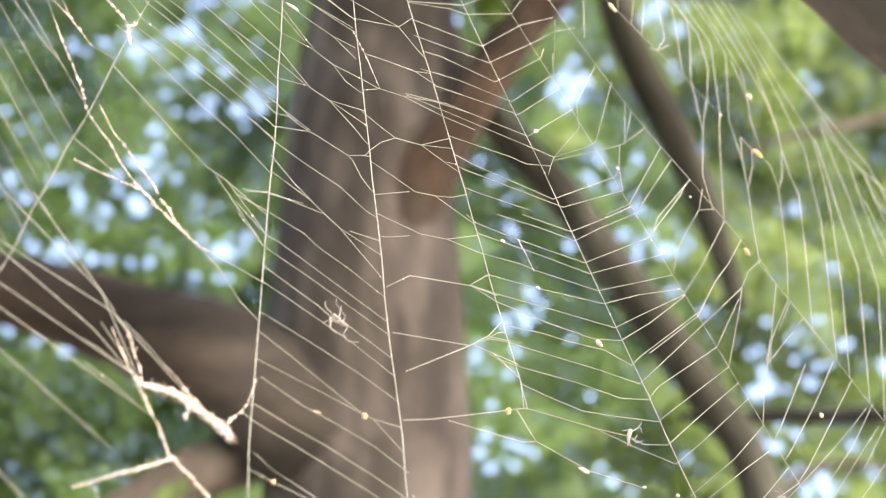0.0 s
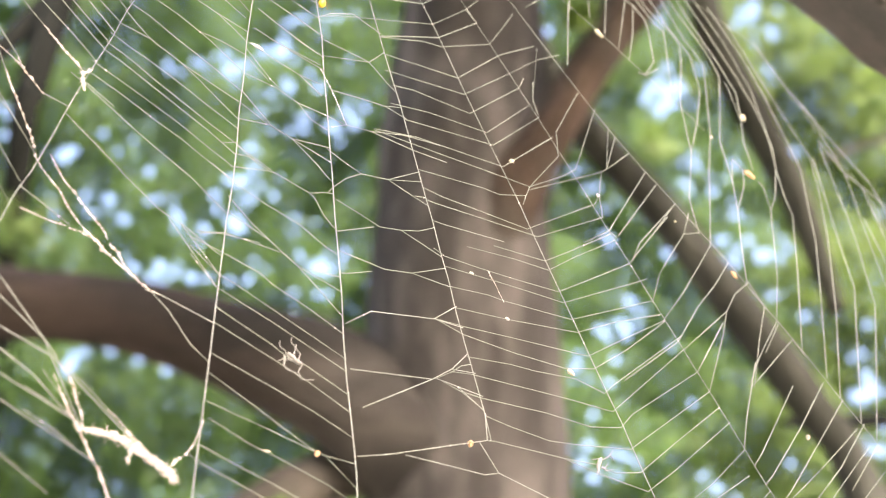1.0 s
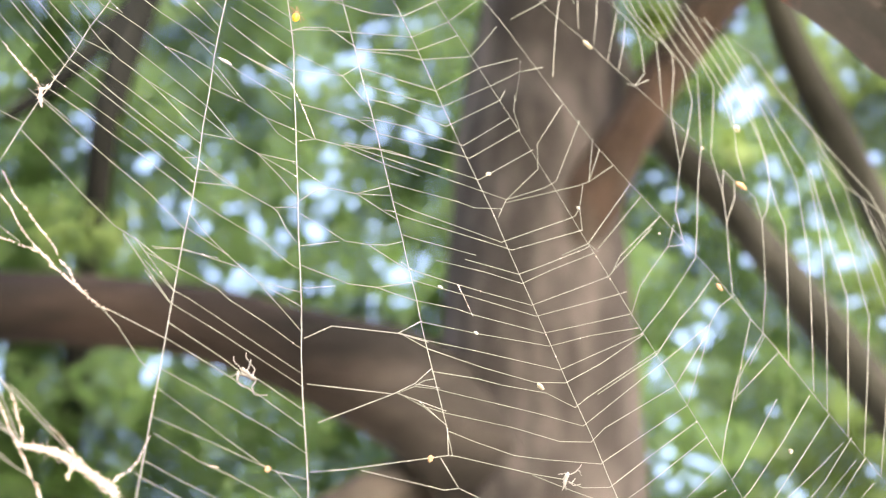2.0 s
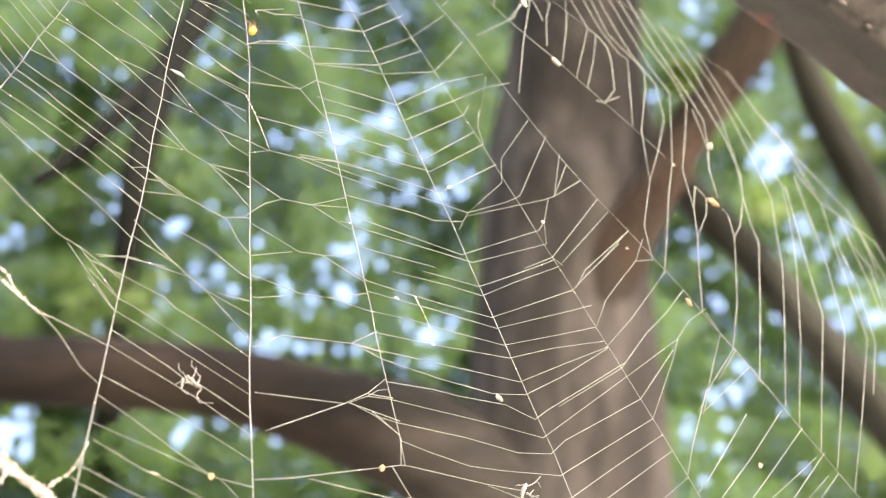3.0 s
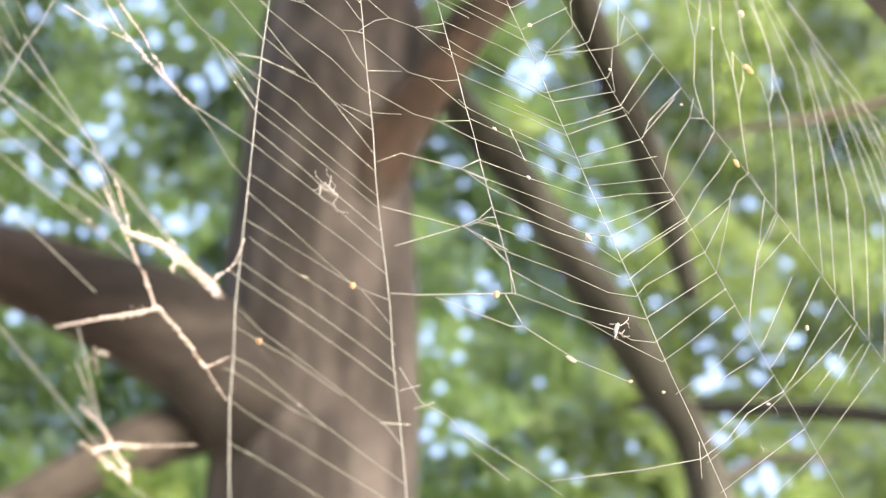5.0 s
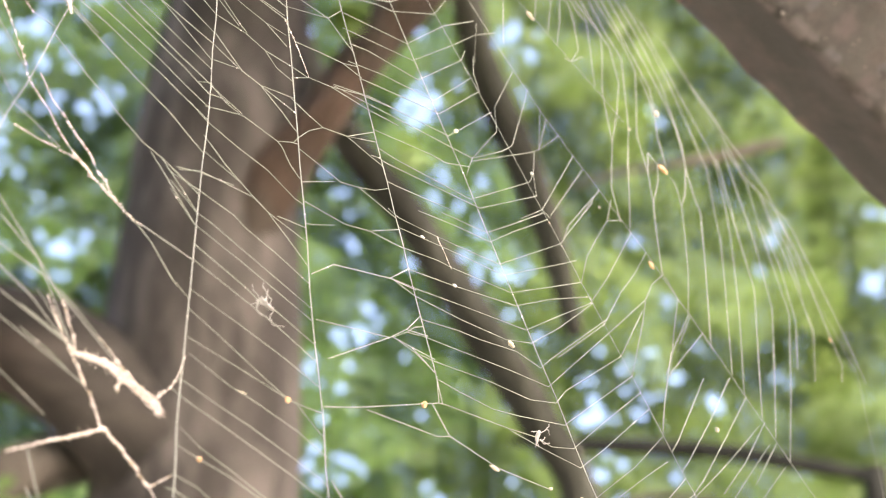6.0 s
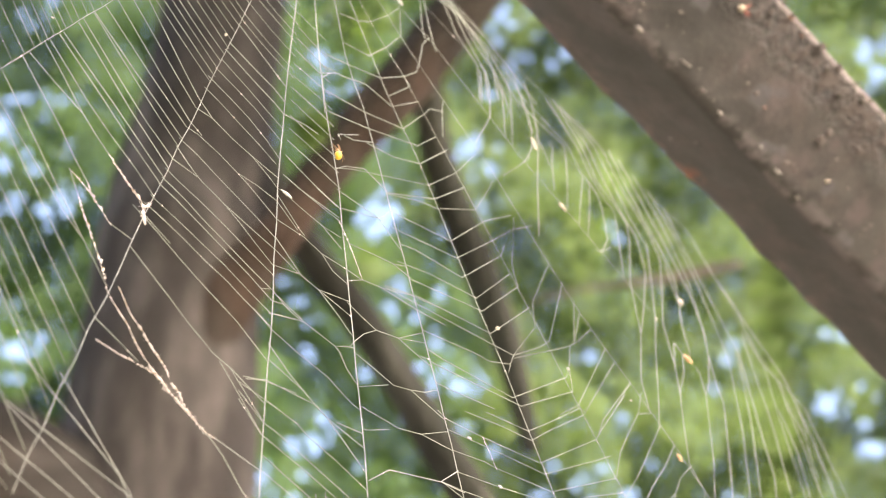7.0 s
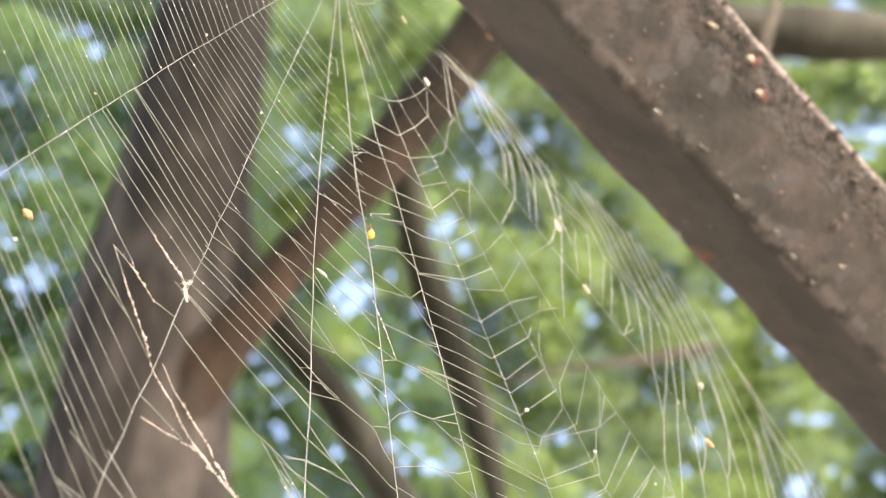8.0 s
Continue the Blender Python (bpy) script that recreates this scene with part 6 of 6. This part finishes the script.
def remains(name, label, category, r, a, shell, legs, thick, mat):
    """A crumpled dry skin: an uneven bent shell and curled legs, all in millimetres round its middle."""
    rg = random.Random(len(legs) + int(r))
    ob = caught(name, label, category, r, a)

    def bent(run, lift):
        pts = curve_points([(x * 0.001, y * 0.001, lift * 0.001, 0) for x, y in run], 5)
        ph = rg.uniform(0, 40)
        return [Vector(p[:3]) + Vector((0, 0, 0.0005 * noise.noise((k * 0.31, ph, 0)))) for k, p in enumerate(pts)]
    path = bent(shell, 0.25)
    v, f = tube(path, [thick * 0.001 * (0.55 + 0.6 * math.sin(math.pi * (k + 0.6) / (len(path) + 0.2))) * rg.uniform(0.65, 1.2) for k in range(len(path))], 7)
    link_mesh("shell", v, f, mat, ob)
    for run in legs:
        path = bent(run, rg.uniform(0.0, 0.4))
        v, f = tube(path, [(0.16 - 0.08 * k / len(path)) * 0.001 * rg.uniform(0.7, 1.3) for k in range(len(path))], 5)
        link_mesh("leg", v, f, mat, ob)
    return ob


remains("spider_moult", "pale dry shed spider skin with curled legs", "moult", 222.6, -12.8, [(-1.3, 1.5), (-0.6, 0.7), (0.7, -0.1), (1.6, -0.7)], [
    [(0.7, -0.2), (-0.9, 0.2), (-1.7, 1.7), (-2.7, 2.8), (-2.5, 4.2)],
    [(1.0, 0.1), (1.9, 1.9), (1.7, 3.0), (0.4, 4.2), (0.4, 5.6)],
    [(0.9, -0.2), (1.7, -0.8), (0.8, -2.0), (0.6, -3.2), (1.1, -4.3), (3.9, -3.6)],
    [(-1.8, -2.6), (-2.6, -1.7), (-2.3, -0.3), (-3.9, -0.9)],
    [(0.3, 0.1), (-1.7, -0.1), (-2.2, 0.7)],
    [(-0.6, 0.5), (0.6, 2.4), (1.3, 4.2)],
    [(-2.5, 0.3), (-2.7, -1.9), (-1.7, -2.7), (0.5, -3.6)]], 0.45, GREY)
remains("dead_insect", "small dry pale insect husk with thin legs", "insect", 224.7, 8.1, [(0.6, 1.6), (-0.7, -0.2), (-1.7, -2.3)], [
    [(0.6, 1.6), (-1.1, 1.1), (-2.5, 0.6)],
    [(-1.6, -2.1), (-2.5, -3.4)],
    [(-1.5, -2.0), (-1.4, -3.2)],
    [(0.4, 1.1), (2.8, 2.4), (4.1, 3.5), (5.8, 5.2)],
    [(3.9, 3.1), (5.1, 2.2)],
    [(0.2, -0.6), (1.7, -1.1), (3.4, -0.6)],
    [(-0.1, -1.0), (1.1, -0.6), (2.5, 0.8)]], 0.4, GREY)
leggy("dead_insect", "faint torn insect remains with thin legs", "insect", 240.7, 19.9, 20, GREY,
      [("shell", (0, 0, 0), (1.3, 0.4, 0.3), GREY)], [(60, 3.6, 0.2), (110, 4.0, -0.4), (150, 3.0, -0.6), (-40, 4.4, 0.6), (-100, 2.6, 0)], 0.8, 6, 80, 0.55)
leggy("dead_insect", "thin grey insect legs hanging on a thread", "insect", 251, 17.0, 320, GREY,
      [("shell", (0, 0, 0), (0.7, 0.25, 0.2), GREY)], [(40, 2.8, 0.2), (140, 2.6, -0.2), (-60, 3.0, 0.2), (-150, 2.2, 0)], 0.75, 7, 80, 0.55)
leggy("dead_insect", "small pale insect remains on the torn threads", "insect", 94.4, 56.0, 100, GREY,
      [("shell", (0, 0, 0), (2.0, 0.6, 0.5), CREAM)], [(60, 3, 0.5), (120, 3, -0.5), (-70, 2.6, 0.4)], 1.1, 8)


# ---- the gnat that hovers under the web ----
def gnat():
    ob = thing("gnat", "tiny dark gnat hovering on pale blurred wings", "gnat")
    for nm, c, ax, lean in (("head", (0.15, 0, 1.75), (0.34, 0.34, 0.3), 0.0), ("thorax", (0.0, 0, 1.0), (0.4, 0.42, 0.6), 0.15), ("abdomen", (-0.1, 0, -0.6), (0.27, 0.28, 1.35), 0.0)):
        bm = bmesh.new()
        blob(bm, Vector(c) * 0.001, [q * 0.001 for q in ax], lean, 0.15, 3)
        part(nm, bm, DARK, ob)
    for s, length, wide, drop in ((-1, 2.5, 0.22, 0.55), (1, 2.7, 0.85, 0.2)):
        bm = bmesh.new()
        blob(bm, Vector((0.5 * length * s, 0.1, 0.0)) * 0.001, [length * 0.0005, 0.00005, wide * 0.001], 0, 0.05, 2)
        for v in bm.verts:
            v.co.z = v.co.z * (0.35 + 0.65 * abs(v.co.x) / (length * 0.001)) + 0.0012 - abs(v.co.x) * drop
        part("wing", bm, WING, ob, "pale translucent wing")
    for knots in ([(-0.2, 0, 0.6), (-1.0, -0.3, 0.0), (-1.6, -0.2, -0.9), (-1.9, -0.2, -0.8)], [(0, 0, -1.4), (0.2, -0.3, -1.8), (0.1, -0.2, -2.4)], [(0.1, 0, 0.5), (0.3, -0.4, -0.6), (0.3, -0.3, -2.0)]):
        v, f = tube([Vector(p) * 0.001 for p in knots], [0.0001] * len(knots), 5)
        link_mesh("leg", v, f, GREY, ob)
    return ob


GNAT = gnat()


def motions():
    rows = [(0.0, 262, -48), (3.6, 268, -28), (3.9, 282.1, -20.6), (4.0, 289.4, -19.8), (4.1, 291.3, -19.7), (4.3, 291.5, -20.2), (4.5, 294.5, -20.1), (4.6, 292.0, -20.4), (4.7, 292.2, -20.5), (5.0, 297, -22.5), (5.4, 318, -28), (8.0, 340, -40)]
    out = []
    for t, r, a in rows:
        p = WEB_FRAME @ spot(r + 2.6, a, 2.5)
        out.append((t, pose(p.x, p.y, p.z, 8, -14, 20)))
    walk(GNAT, out)


motions()
